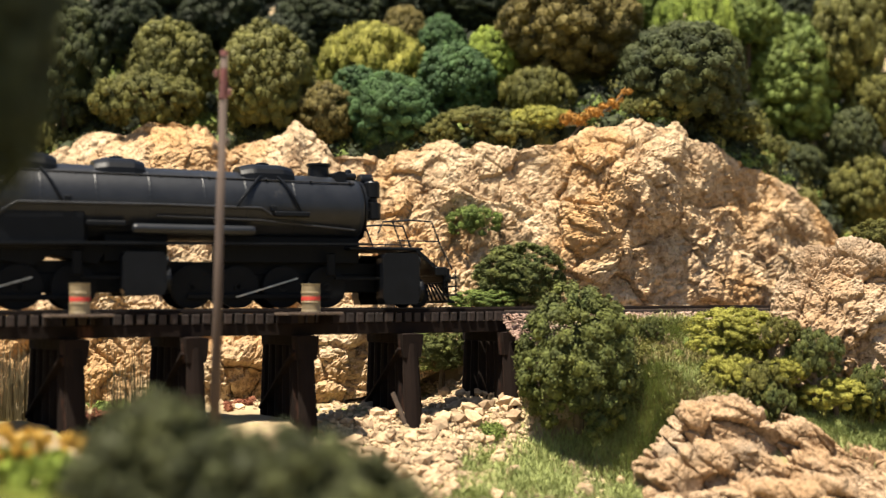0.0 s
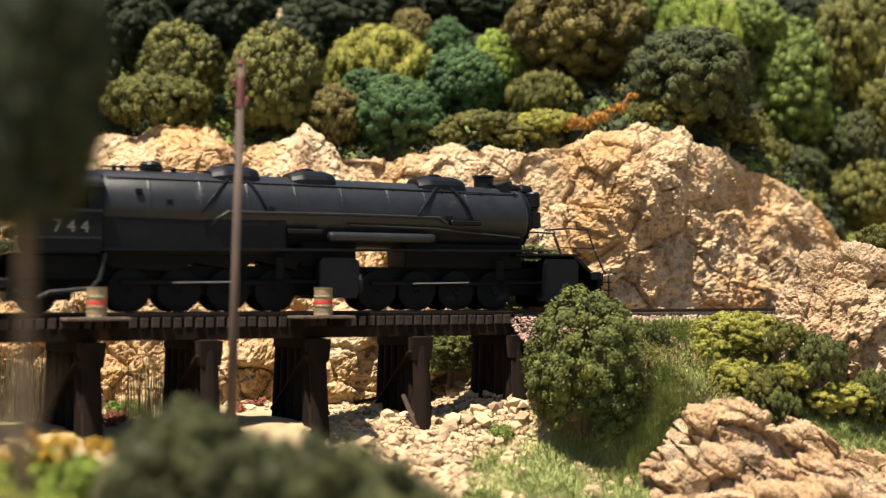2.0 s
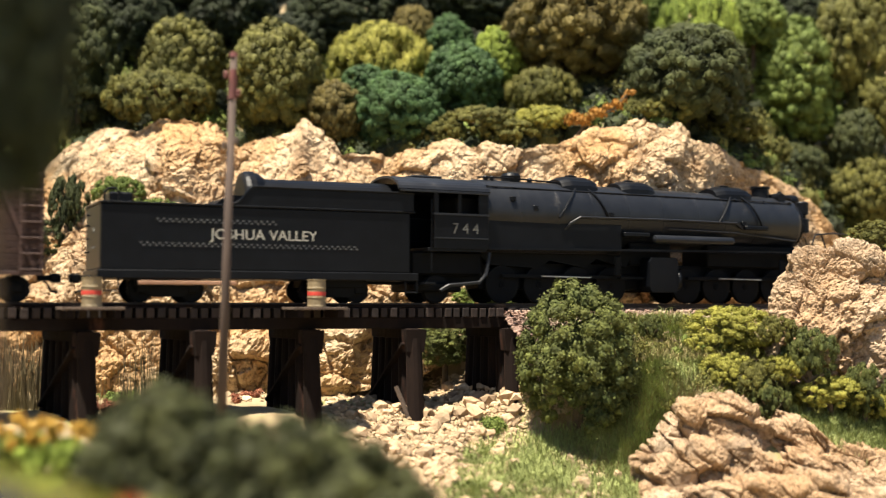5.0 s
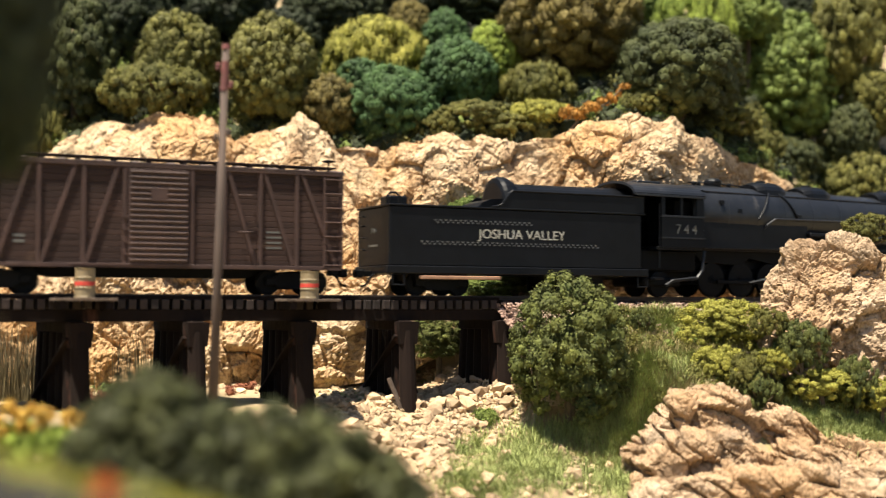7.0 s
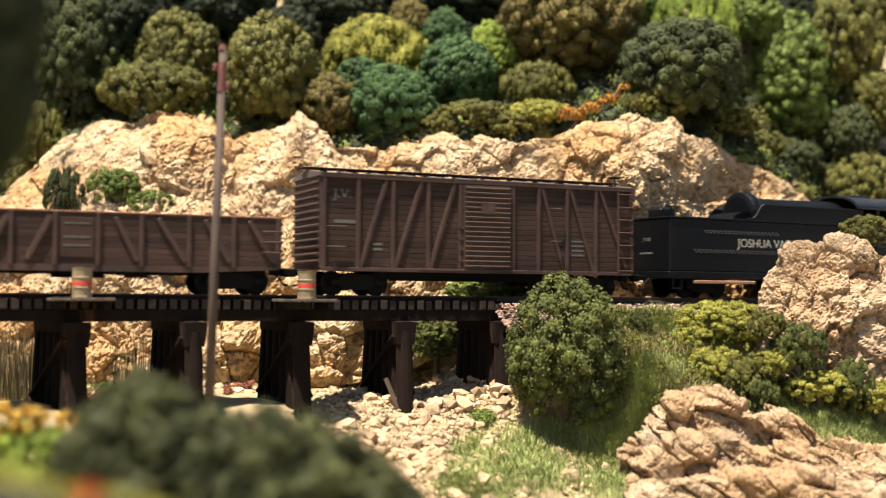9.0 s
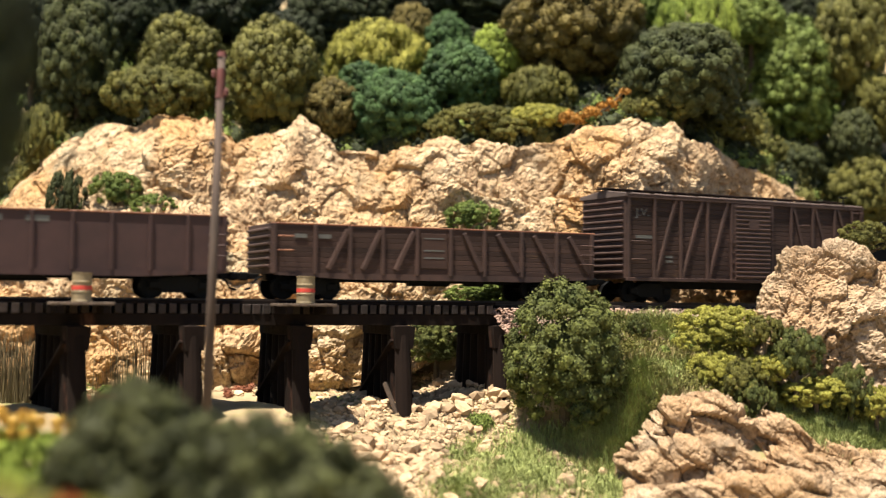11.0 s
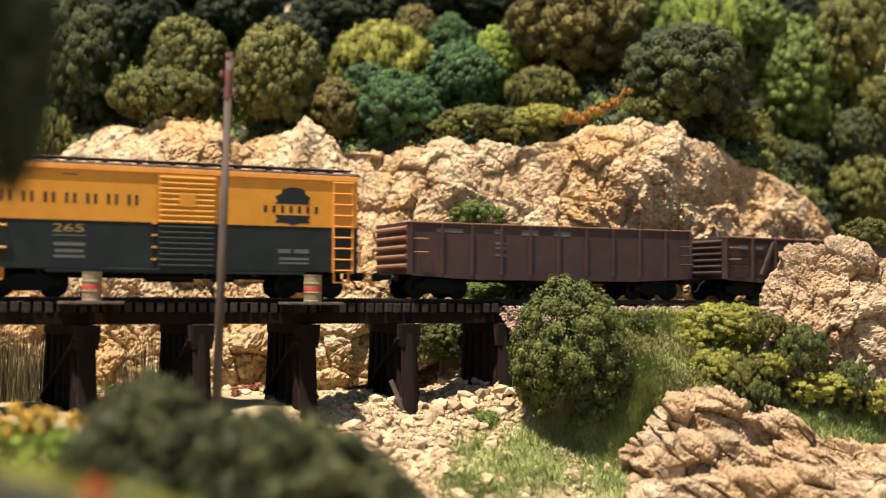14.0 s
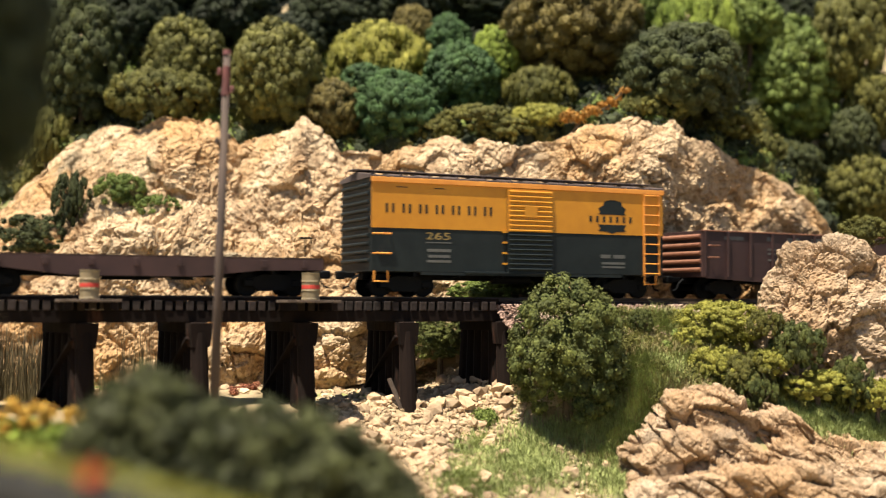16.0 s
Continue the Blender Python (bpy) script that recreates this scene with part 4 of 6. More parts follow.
def car_roof(car, length, w, z, material, board):
    """A low gabled roof with seams and a running board on saddles."""
    bm = bmesh.new()
    pts = [(-w - 0.07, z - 0.08), (-w - 0.07, z + 0.02), (0, z + 0.24), (w + 0.07, z + 0.02), (w + 0.07, z - 0.08)]
    a = [bm.verts.new((-0.08, y, h)) for y, h in pts]
    b = [bm.verts.new((length + 0.08, y, h)) for y, h in pts]
    for i in range(5):
        j = (i + 1) % 5
        bm.faces.new((a[i], b[i], b[j], a[j]))
    bm.faces.new(a)
    bm.faces.new(b[::-1])
    bmesh.ops.recalc_face_normals(bm, faces=bm.faces)
    r = part("roof", bm, material, car)
    n = 11
    for k in range(n + 1):
        x = k * length / n
        bm = bmesh.new()
        for sg in (-1, 1):
            rod(bm, (x, sg * (w + 0.06), z + 0.03), (x, 0, z + 0.25), 0.05, 0.05, 6)
        part("roof_seam", bm, material, r)
    rb = part("running_board", fill(box, -0.25, length + 0.25, -0.36, 0.36, z + 0.33, z + 0.38, 0.01), board, car, "narrow plank walkway along the roof")
    for k in range(n):
        x = (k + 0.5) * length / n
        part("saddle", fill(box, x - 0.08, x + 0.08, -0.3, 0.3, z + 0.2, z + 0.33), board, rb)


def brake_wheel(car, x, y, z):
    bm = bmesh.new()
    rod(bm, (x, y, z - 0.6), (x, y, z), 0.04, 0.04, 6)
    for k in range(12):
        a, b = k * math.pi / 6, (k + 1) * math.pi / 6
        rod(bm, (x + 0.26 * math.cos(a), y + 0.26 * math.sin(a), z), (x + 0.26 * math.cos(b), y + 0.26 * math.sin(b), z), 0.03, 0.03, 5)
    for k in range(3):
        a = k * 2.09
        rod(bm, (x, y, z), (x + 0.26 * math.cos(a), y + 0.26 * math.sin(a), z), 0.025, 0.025, 5)
    part("brake_wheel", bm, GEAR, car)


def bars(car, rows, y, material):
    """Lettering too small to read, as plain bars: x, z, width, height."""
    for x, z, w, h in rows:
        part("lettering_bar", fill(box, x, x + w, y - 0.008, y + 0.01, z, z + h), material, car)


# yellow and dark green steel boxcar
def make_yellow():
    L, w = CARS["yellow"][1], 1.70
    c = tagged(empty("boxcar"), "steel boxcar, yellow above and dark green below, with black ends", "boxcar")
    part("body", fill(box, 0, L, -w, w, 1.02, 4.86, 0.02), DEEP, c)
    split = 2.80
    for y0, y1 in ((-w - 0.02, -w), (w, w + 0.02)):
        part("upper_side", fill(box, 0.02, L - 0.02, y0, y1, split, 4.80), YELLOW, c, "yellow painted upper side")
    # sunlight on the eave is painted in: brighter orange than the yellow side
    part("fascia", fill(box, -0.02, L + 0.02, -w - 0.08, -w - 0.02, 4.66, 4.86, 0.01), ORANGE, c, "eave strip in brighter orange-yellow, as if sunlit")
    part("side_sill", fill(box, 2.2, L - 2.2, -w - 0.02, -w, 0.90, 1.02), DEEP, c)
    ribbed_door(c, 6.2, 8.42, 1.08, 4.62, split, YELLOW, DEEP, w + 0.01)
    car_roof(c, L, w, 4.9, ROOF_MAT, ROOF_MAT)
    end_ribs(c, 0, -1, w, 1.3, 4.7, 10, DEEP)
    end_ribs(c, L, 1, w, 1.3, 4.7, 10, DEEP)
    ladder(c, 13.15, 13.95, -w - 0.02, 1.0, 4.7, 9, ORANGE)
    for z in (1.75, 2.55):
        grab(c, 0.08, 0.85, -w - 0.02, z, ORANGE)
    for x in (0.15, 13.2):
        bm = bmesh.new()
        pipe(bm, [(x, -w, 1.05), (x, -w, 0.62), (x + 0.6, -w, 0.62), (x + 0.6, -w, 1.05)], 0.04)
        part("step", bm, ORANGE, c)
    # the road name, as two plain strokes a letter
    for k in range(7):
        for x in (0.63 + k * 0.745, 0.91 + k * 0.745):
            part("lettering_bar", fill(box, x, x + 0.11, -w - 0.028, -w - 0.018, 3.42, 3.80), DEEP, c)
    # the emblem, a plain dark shape
    bm = bmesh.new()
    prism(bm, [(10.75, 3.95), (11.0, 4.08), (11.05, 4.25), (11.35, 4.33), (11.65, 4.33), (11.95, 4.25), (12.0, 4.08), (12.2, 3.95), (12.1, 3.78), (12.2, 3.68), (10.75, 3.68), (10.85, 3.78)], -w - 0.028, -w - 0.018)
    part("emblem", bm, DEEP, c, "plain dark badge shape")
    for k in range(7):
        x = 10.25 + k * 0.345
        part("lettering_bar", fill(box, x + 0.05, x + 0.18, -w - 0.028, -w - 0.018, 3.33, 3.60), DEEP, c)
    bm = bmesh.new()
    prism(bm, [(10.75, 3.24), (12.2, 3.24), (12.1, 3.06), (12.2, 2.95), (11.7, 2.92), (11.48, 2.84), (11.25, 2.92), (10.75, 2.95), (10.85, 3.06)], -w - 0.028, -w - 0.018)
    part("emblem", bm, DEEP, c)
    ink("265", 0.42, 2.45, 3.55, -w - 0.004, 2.37, GOLD_INK, c)
    bars(c, ((2.45, 2.22, 1.18, 0.04), (2.5, 1.86, 1.1, 0.12), (2.55, 1.62, 1.0, 0.11), (2.5, 1.42, 1.1, 0.1), (10.9, 1.75, 0.5, 0.16), (11.55, 1.75, 0.6, 0.16), (10.95, 1.48, 1.2, 0.1), (10.95, 1.32, 1.2, 0.08)), -w, GREY_INK)
    bars(c, ((1.1, 4.46, 0.5, 0.04), (2.8, 4.46, 0.5, 0.04)), -w - 0.02, DEEP)
    brake_wheel(c, L + 0.2, -0.5, 5.0)
    underframe(c, L, w, 1.05)
    couplers(c, L)
    truck(c, 1.75)
    truck(c, L - 1.75)
    return c


def make_box():
    L, w = CARS["box"][1], 1.66
    c = tagged(empty("boxcar"), "weathered brown outside-braced wooden boxcar", "boxcar")
    part("body", fill(box, 0, L, -w, w, 1.05, 4.75, 0.02), BROWN, c)
    n = 17
    for sg in (-1, 1):
        for k in range(n):
            z = 1.08 + k * 3.64 / n
            y0, y1 = sorted((sg * w, sg * (w + 0.035)))
            part("plank", fill(box, 0.05, L - 0.05, y0, y1, z, z + 3.64 / n - 0.025, 0.008), BROWN_PLANK, c)
    y0, y1 = -w - 0.12, -w - 0.03
    for x in (0.12, 1.55, 3.05, 4.6, 6.05, 8.52, 9.75, 11.15, 12.6, 14.4):
        part("side_post", fill(box, x - 0.07, x + 0.07, y0, y1, 1.05, 4.72, 0.01), BROWN, c)
    for xa, xb in ((1.65, 2.75), (3.15, 4.3), (4.7, 5.8), (10.95, 9.9), (12.45, 11.3), (14.2, 12.8)):
        a, b = Vector((xa, 0, 1.12)), Vector((xb, 0, 4.66))
        bm = bmesh.new()
        box(bm, -0.075, 0.075, y0 + 0.01, y1, 0, (b - a).length, 0.01)
        bmesh.ops.rotate(bm, verts=bm.verts, cent=(0, 0, 0), matrix=Matrix.Rotation(math.atan2(xb - xa, 3.54), 3, "Y"))
        bmesh.ops.translate(bm, verts=bm.verts, vec=a)
        part("diagonal_brace", bm, BROWN, c)
    part("side_sill", fill(box, 0, L, y0 - 0.01, -w, 0.95, 1.10, 0.01), BROWN, c)
    part("fascia", fill(box, 0, L, y0 - 0.01, -w, 4.64, 4.82, 0.01), BROWN, c)
    ribbed_door(c, 6.17, 8.40, 1.12, 4.60, 9, BROWN, BROWN, w + 0.06)
    car_roof(c, L, w + 0.06, 4.78, ROOF_MAT, BROWN_PLANK)
    end_ribs(c, 0, -1, w, 1.2, 4.6, 12, BROWN)
    end_ribs(c, L, 1, w, 1.2, 4.6, 12, BROWN)
    ladder(c, 13.7, 14.42, y0 - 0.01, 1.05, 4.6, 7, BROWN)
    for z in (1.9, 2.7):
        grab(c, 0.25, 0.95, y0, z, BROWN)
    grab(c, 10.3, 10.75, y0, 3.75, BROWN)
    grab(c, 10.3, 10.75, y0, 2.35, BROWN)
    ink("J.V.", 0.5, 0.5, 1.25, -w - 0.04, 3.85, GREY_INK, c)
    bars(c, ((0.55, 2.85, 0.9, 0.14), (2.2, 2.0, 0.4, 0.1), (2.2, 1.8, 0.4, 0.1), (11.4, 1.75, 0.6, 0.07), (11.4, 1.95, 0.6, 0.07), (11.4, 2.15, 0.6, 0.07), (11.4, 2.35, 0.6, 0.07)), -w - 0.036, GREY_INK)
    brake_wheel(c, L - 0.2, -0.7, 5.35)
    # deep fish-bellied centre sill
    part("centre_sill", fill(prism, [(1.8, 1.05), (L - 1.8, 1.05), (L - 3.6, 0.62), (3.6, 0.62)], -0.5, 0.5), GEAR, c)
    couplers(c, L)
    truck(c, 1.75)
    truck(c, L - 1.75)
    return c


def gondola(key, top, label, braced):
    L, w = CARS[key][1], 1.72
    paint = BROWN if braced else MAROON
    c = tagged(empty("gondola"), label, "gondola", group="open freight cars")
    for sg in (-1, 1):
        y0, y1 = sorted((sg * w, sg * (w - 0.1)))
        part("side", fill(box, 0, L, y0, y1, 1.0, top - 0.05, 0.01), paint, c)
        r0, r1 = sorted((sg * (w + 0.05), sg * (w - 0.14)))
        part("rim", fill(box, -0.02, L + 0.02, r0, r1, top - 0.06, top, 0.015), RIM, c, "top rim in a lighter red, as if sunlit")
    for x in (0.0, L - 0.1):
        part("end", fill(box, x, x + 0.1, -w + 0.1, w - 0.1, 1.0, top - 0.02, 0.01), paint, c)
    part("floor", fill(box, 0.1, L - 0.1, -w + 0.1, w - 0.1, 1.0, 1.12), paint, c)
    # left end ribs of the plain car take the sunlit red, the right end its paint
    end_ribs(c, 0, -1, w, 1.15, top - 0.1, 5 if not braced else 6, RIM if not braced else paint)
    end_ribs(c, L, 1, w, 1.15, top - 0.1, 5, paint)
    y0, y1 = -w - 0.11, -w
    if braced:
        xs = (0.1, 1.75, 3.2, 4.6, 6.1, 7.6, 9.15, 10.9, 12.6, 14.35)
        for x in xs:
            part("side_post", fill(box, x - 0.07, x + 0.07, y0, y1, 1.0, top - 0.06, 0.012), paint, c)
        for xa, xb in ((2.3, 3.1), (3.75, 4.5), (5.15, 5.95), (9.0, 8.2), (10.75, 9.75), (12.45, 11.5), (14.2, 13.2)):
            a, b = Vector((xa, 0, 1.2)), Vector((xb, 0, top - 0.2))
            bm = bmesh.new()
            box(bm, -0.09, 0.09, y0, y1, 0, (b - a).length, 0.012)
            bmesh.ops.rotate(bm, verts=bm.verts, cent=(0, 0, 0), matrix=Matrix.Rotation(math.atan2(xb - xa, top - 1.4), 3, "Y"))
            bmesh.ops.translate(bm, verts=bm.verts, vec=a)
            part("diagonal_brace", bm, paint, c)
        part("sign_board", fill(box, 6.25, 7.45, -w - 0.05, -w, 1.3, top - 0.25, 0.01), BROWN_PLANK, c)
        bars(c, ((6.4, 2.5, 0.9, 0.05), (6.4, 2.0, 0.9, 0.06), (6.4, 1.7, 0.9, 0.06), (0.9, 2.4, 0.5, 0.16), (1.9, 2.4, 0.5, 0.16)), -w - 0.052, GREY_INK)
        for k in range(9):
            z = 1.05 + k * (top - 1.15) / 9
            part("plank", fill(box, 0.05, L - 0.05, -w - 0.02, -w, z, z + (top - 1.15) / 9 - 0.025, 0.006), BROWN_PLANK, c)
    else:
        for k in range(11):
            x = 0.12 + k * (L - 0.24) / 10
            part("side_stake", fill(box, x - 0.06, x + 0.06, y0 + 0.02, y1, 1.0, top - 0.06, 0.012), paint, c)
        bars(c, ((4.0, 2.75, 0.35, 0.2), (5.3, 2.72, 0.8, 0.22), (6.9, 2.72, 0.8, 0.22), (4.05, 2.3, 0.5, 0.1), (4.05, 2.1, 0.5, 0.1), (4.05, 1.8, 0.5, 0.1), (1.3, 2.75, 1.2, 0.16)), -w - 0.002, GREY_INK)
    part("side_sill", fill(prism, [(0.1, 1.05), (L - 0.1, 1.05), (L - 0.1, 0.95), (L - 3.2, 0.80), (3.2, 0.80), (0.1, 0.95)], -w - 0.06, -w + 0.02), paint, c)
    for z in (1.6, 2.0, 2.4):
        grab(c, L - 0.75, L - 0.15, y0, z, paint)
    for z in (1.9, 2.45):
        grab(c, 0.25, 0.8, y0, z, RIM)
    underframe(c, L, w, 1.0)
    couplers(c, L)
    truck(c, 1.7)
    truck(c, L - 1.7)
    return c


def make_flat():
    L, w = CARS["flat"][1], 1.72
    c = tagged(empty("flat_car"), "empty maroon steel flat car with a plank deck", "flat car")
    part("side_sill", fill(prism, [(0, 1.42), (L, 1.42), (L, 1.02), (L - 2.6, 0.98), (L - 5.0, 0.72), (5.0, 0.72), (2.6, 0.98), (0, 1.02)], -w, -w + 0.2), MAROON, c)
    part("side_sill", fill(prism, [(0, 1.42), (L, 1.42), (L, 1.02), (L - 2.6, 0.98), (L - 5.0, 0.72), (5.0, 0.72), (2.6, 0.98), (0, 1.02)], w - 0.2, w), MAROON, c)
    for x in (0, L - 0.15):
        part("end_sill", fill(box, x, x + 0.15, -w + 0.2, w - 0.2, 1.0, 1.42, 0.01), MAROON, c)
    n = 36
    for k in range(n):
        x = k * L / n
        part("deck_plank", fill(box, x, x + L / n - 0.02, -w, w, 1.425, 1.50), BROWN_PLANK, c)
    for k in range(9):
        x = 0.8 + k * (L - 1.6) / 8
        part("stake_pocket", fill(box, x - 0.1, x + 0.1, -w - 0.07, -w, 1.1, 1.38, 0.01), MAROON, c)
    bm = bmesh.new()
    rod(bm, (L - 0.4, -0.6, 1.5), (L - 0.4, -0.6, 2.35), 0.03, 0.03, 6)
    part("brake_staff", bm, GEAR, c)
    brake_wheel(c, L - 0.4, -0.6, 2.35)
    underframe(c, L, w, 1.05)
    couplers(c, L)
    truck(c, 1.9)
    truck(c, L - 1.9)
    return c


RIVET = mat("grey_rivet_heads", (0.05, 0.052, 0.055), (0.10, 0.10, 0.10), scale=300, rough=0.5, bump=0)


def make_tender():
    L, w = CARS["tender"][1], 1.74
    c = tagged(empty("tender"), "black riveted steam engine tender with cream road name", "tender")
    part("tank", fill(box, 0, L - 0.18, -w, w, 1.18, 3.62, 0.06), BLACK, c)
    part("deck_flange", fill(box, -0.03, L + 0.03, -w - 0.05, w + 0.05, 3.60, 3.68, 0.02), BLACK, c)
    part("frame", fill(box, -0.1, L + 0.15, -w - 0.06, w + 0.06, 0.88, 1.20, 0.03), BLACK, c)
    for y0, y1 in ((-w, -w + 0.08), (w - 0.08, w)):
        part("bunker_side", fill(prism, [(4.5, 3.66), (4.95, 3.72), (5.15, 3.85), (5.45, 4.25), (5.6, 4.38), (L - 0.05, 4.38), (L - 0.05, 3.66)], y0, y1), BLACK, c)
    part("bunker_lip", fill(pipe, [(4.6, -w, 3.70), (4.95, -w, 3.74), (5.15, -w, 3.87), (5.45, -w, 4.27), (5.6, -w, 4.40), (L - 0.05, -w, 4.40)], 0.05), BLACK, c)
    bm = bmesh.new()  # rounded coal cover
    arc = [(1.15 * math.cos(a), 3.95 + 0.92 * math.sin(a)) for a in np.linspace(0, math.pi, 17)]
    for x0, x1 in ((5.75, L - 0.1),):
        a = [bm.verts.new((x0, y, z)) for y, z in arc]
        b = [bm.verts.new((x1, y, z + 0.05)) for y, z in arc]
        for i in range(16):
            bm.faces.new((a[i], b[i], b[i + 1], a[i + 1]))
        bm.faces.new(a)
        bm.faces.new(b[::-1])
    bmesh.ops.recalc_face_normals(bm, faces=bm.faces)
    part("coal_cover", bm, BLACK, c, "rounded black coal bunker cover")
    part("cowl", fill(lathe, [(0.9, 0), (1.1, 0.05), (1.16, 0.2), (1.16, 0.45), (1.05, 0.75), (0.9, 0.95)], "X", 28, (5.55, 0, 4.0)), BLACK, c, "rounded hood at the rear of the coal cover")
    part("slope_sheet", fill(prism, [(4.3, 3.66), (4.6, 3.95), (5.0, 4.1), (5.9, 4.15), (5.9, 3.66)], -0.95, 0.95), BLACK, c)
    part("water_hatch", fill(box, 0.5, 1.35, -0.5, 0.5, 3.66, 4.12, 0.06), BLACK, c)
    bm = bmesh.new()
    pipe(bm, [(0.25, -0.9, 3.66), (0.25, -0.9, 4.05), (0.4, -0.9, 4.2), (0.65, -0.9, 4.2), (0.8, -0.9, 4.05), (0.8, -0.9, 3.66)], 0.05)
    part("handrail", bm, BLACK, c)
    for z, x0, x1 in ((3.08, 2.0, 6.6), (2.99, 2.1, 6.6), (2.19, 1.4, 9.8), (2.10, 1.5, 9.8)):
        bm = bmesh.new()
        x = x0
        while x < x1:
            box(bm, x, x + 0.075, -w - 0.025, -w + 0.01, z - 0.03, z + 0.03)
            x += 0.23
        tagged(part("rivet_row", bm, RIVET, c), kind="stuff")
    ink("JOSHUA VALLEY", 0.55, 3.98, 8.18, -w - 0.006, 2.38, CREAM_INK, c)
    ink("744", 0.3, 0, 0.55, 0, 0, GREY_INK, c).matrix_basis = cpose(-0.012, 0.2, 2.55, 0, 0, -90)
    part("lettering_bar", fill(box, -0.012, 0.01, -0.5, 0.4, 2.0, 2.08), GREY_INK, c)
    part("side_beam", fill(box, 1.35, 5.0, -w - 0.10, -w + 0.05, 0.66, 0.80, 0.02), COPPER, c, "light brown wooden rerailing pole")
    for z in (1.9, 2.4, 2.9, 3.3):
        part("rung", fill(pipe, [(0.0, 0.9, z), (-0.1, 0.9, z), (-0.1, 1.4, z), (0.0, 1.4, z)], 0.03), BLACK, c)
    for x in (2.55, 9.2):
        part("bolster", fill(box, x - 1.2, x + 1.2, -1.3, 1.3, 0.6, 0.9, 0.02), GEAR, c)
    for x in (0.15, L - 0.4):
        bm = bmesh.new()
        pipe(bm, [(x, -w, 0.9), (x, -w, 0.42), (x + 0.5, -w, 0.42), (x + 0.5, -w, 0.9)], 0.045)
        part("step", bm, BLACK, c)
    couplers(c, L)
    for x in (2.55, 9.2):
        t = truck(c, x)
    return c


def make_engine():
    c = tagged(empty("steam_locomotive"), "black articulated steam locomotive with twin driving sets", "steam locomotive")
    zc = 3.86
    # boiler, from firebox to smokebox
    prof = [(1.34, 0.4), (1.42, 0.7), (1.43, 4.0), (1.40, 7.9), (1.37, 12.2), (1.34, 15.3), (1.33, 15.35), (1.33, 17.85), (1.27, 18.1), (1.05, 18.25)]
    b = part("boiler", fill(lathe, prof, "X", 40, (0, 0, zc)), BOILER, c, "dull black boiler jacket", smooth=True)
    for x in (2.3, 4.2, 6.0, 7.9, 9.8, 11.8, 13.4, 15.3):
        r = float(np.interp(x, [0.7, 4, 7.9, 12.2, 15.5], [1.42, 1.43, 1.40, 1.37, 1.34]))
        part("boiler_band", fill(lathe, [(r + 0.003, -0.05), (r + 0.009, -0.03), (r + 0.009, 0.03), (r + 0.003, 0.05)], "X", 40, (x, 0, zc)), BOILER, b)
    s = part("smokebox_front", fill(lathe, [(1.2, 18.2), (1.2, 18.3), (0.95, 18.4), (0.6, 18.53), (0.15, 18.57)], "X", 32, (0, 0, zc)), BLACK, c)
    bm = bmesh.new()
    for k in range(16):
        a = k * math.pi / 8
        box(bm, 18.25, 18.39, -0.05, 0.05, 1.02, 1.16, 0, Matrix.Translation((0, 0, zc)) @ Matrix.Rotation(a, 4, "X"))
    part("door_dog", bm, BLACK, s)
    for y in (-0.75, 0.75):  # air pumps on the smokebox front
        bm = bmesh.new()
        lathe(bm, [(0.3, -0.75), (0.34, -0.7), (0.34, -0.1), (0.22, -0.05), (0.22, 0.1), (0.32, 0.15), (0.32, 0.7), (0.26, 0.78)], "Z", 16, (18.62, y, zc + 0.35))
        part("air_pump", bm, BLACK, c)
    part("headlight", fill(lathe, [(0.26, 0), (0.3, 0.05), (0.3, 0.5), (0.26, 0.55)], "X", 18, (18.35, 0, zc + 1.2)), BLACK, c)
    part("bell", fill(lathe, [(0.2, 0), (0.17, 0.1), (0.12, 0.28), (0.05, 0.32)], "Z", 16, (17.9, 0, 5.2)), BLACK, c)
    part("smokestack", fill(lathe, [(0.46, 4.9), (0.42, 5.2), (0.42, 5.55), (0.48, 5.6), (0.48, 5.68), (0.38, 5.68), (0.36, 5.3)], "Z", 24, (16.65, 0, 0)), BLACK, c)
    part("feedwater_drum", fill(rod, (17.3, -0.8, 5.12), (17.3, 0.8, 5.12), 0.24, 0.24, 16), BLACK, c)
    part("generator", fill(rod, (17.55, -0.5, 5.15), (18.0, -0.5, 5.15), 0.16, 0.16, 12), BLACK, c)

    def dome(x0, x1, h, name):
        """A long rounded sand dome riding the boiler."""
        bm = bmesh.new()
        n, m = 18, 12
        rings = []
        for i in range(n + 1):
            k = i / n
            x = x0 + (x1 - x0) * k
            e = min(1.0, 3.2 * min(k + 0.06, (1 - k) + 0.10)) ** 0.6
            rings.append([bm.verts.new((x, 0.95 * math.sin(a) * (0.75 + 0.25 * e), zc + 0.9 + (h - 0.9 - zc + 0.0) * (0.72 + 0.28 * e) * math.cos(a) ** 0.6)) for a in np.linspace(-math.pi / 2, math.pi / 2, m)])
        for p, q in zip(rings, rings[1:]):
            for i in range(m - 1):
                bm.faces.new((p[i], q[i], q[i + 1], p[i + 1]))
        bm.faces.new(rings[0])
        bm.faces.new(rings[-1][::-1])
        bmesh.ops.recalc_face_normals(bm, faces=bm.faces)
        d = part(name, bm, BLACK, c, smooth=False)
        x = (x0 + x1) / 2
        part("dome_lid", fill(lathe, [(0.26, h - 0.06), (0.26, h + 0.04), (0.1, h + 0.09)], "Z", 16, (x, 0, 0)), BLACK, d)
        return x

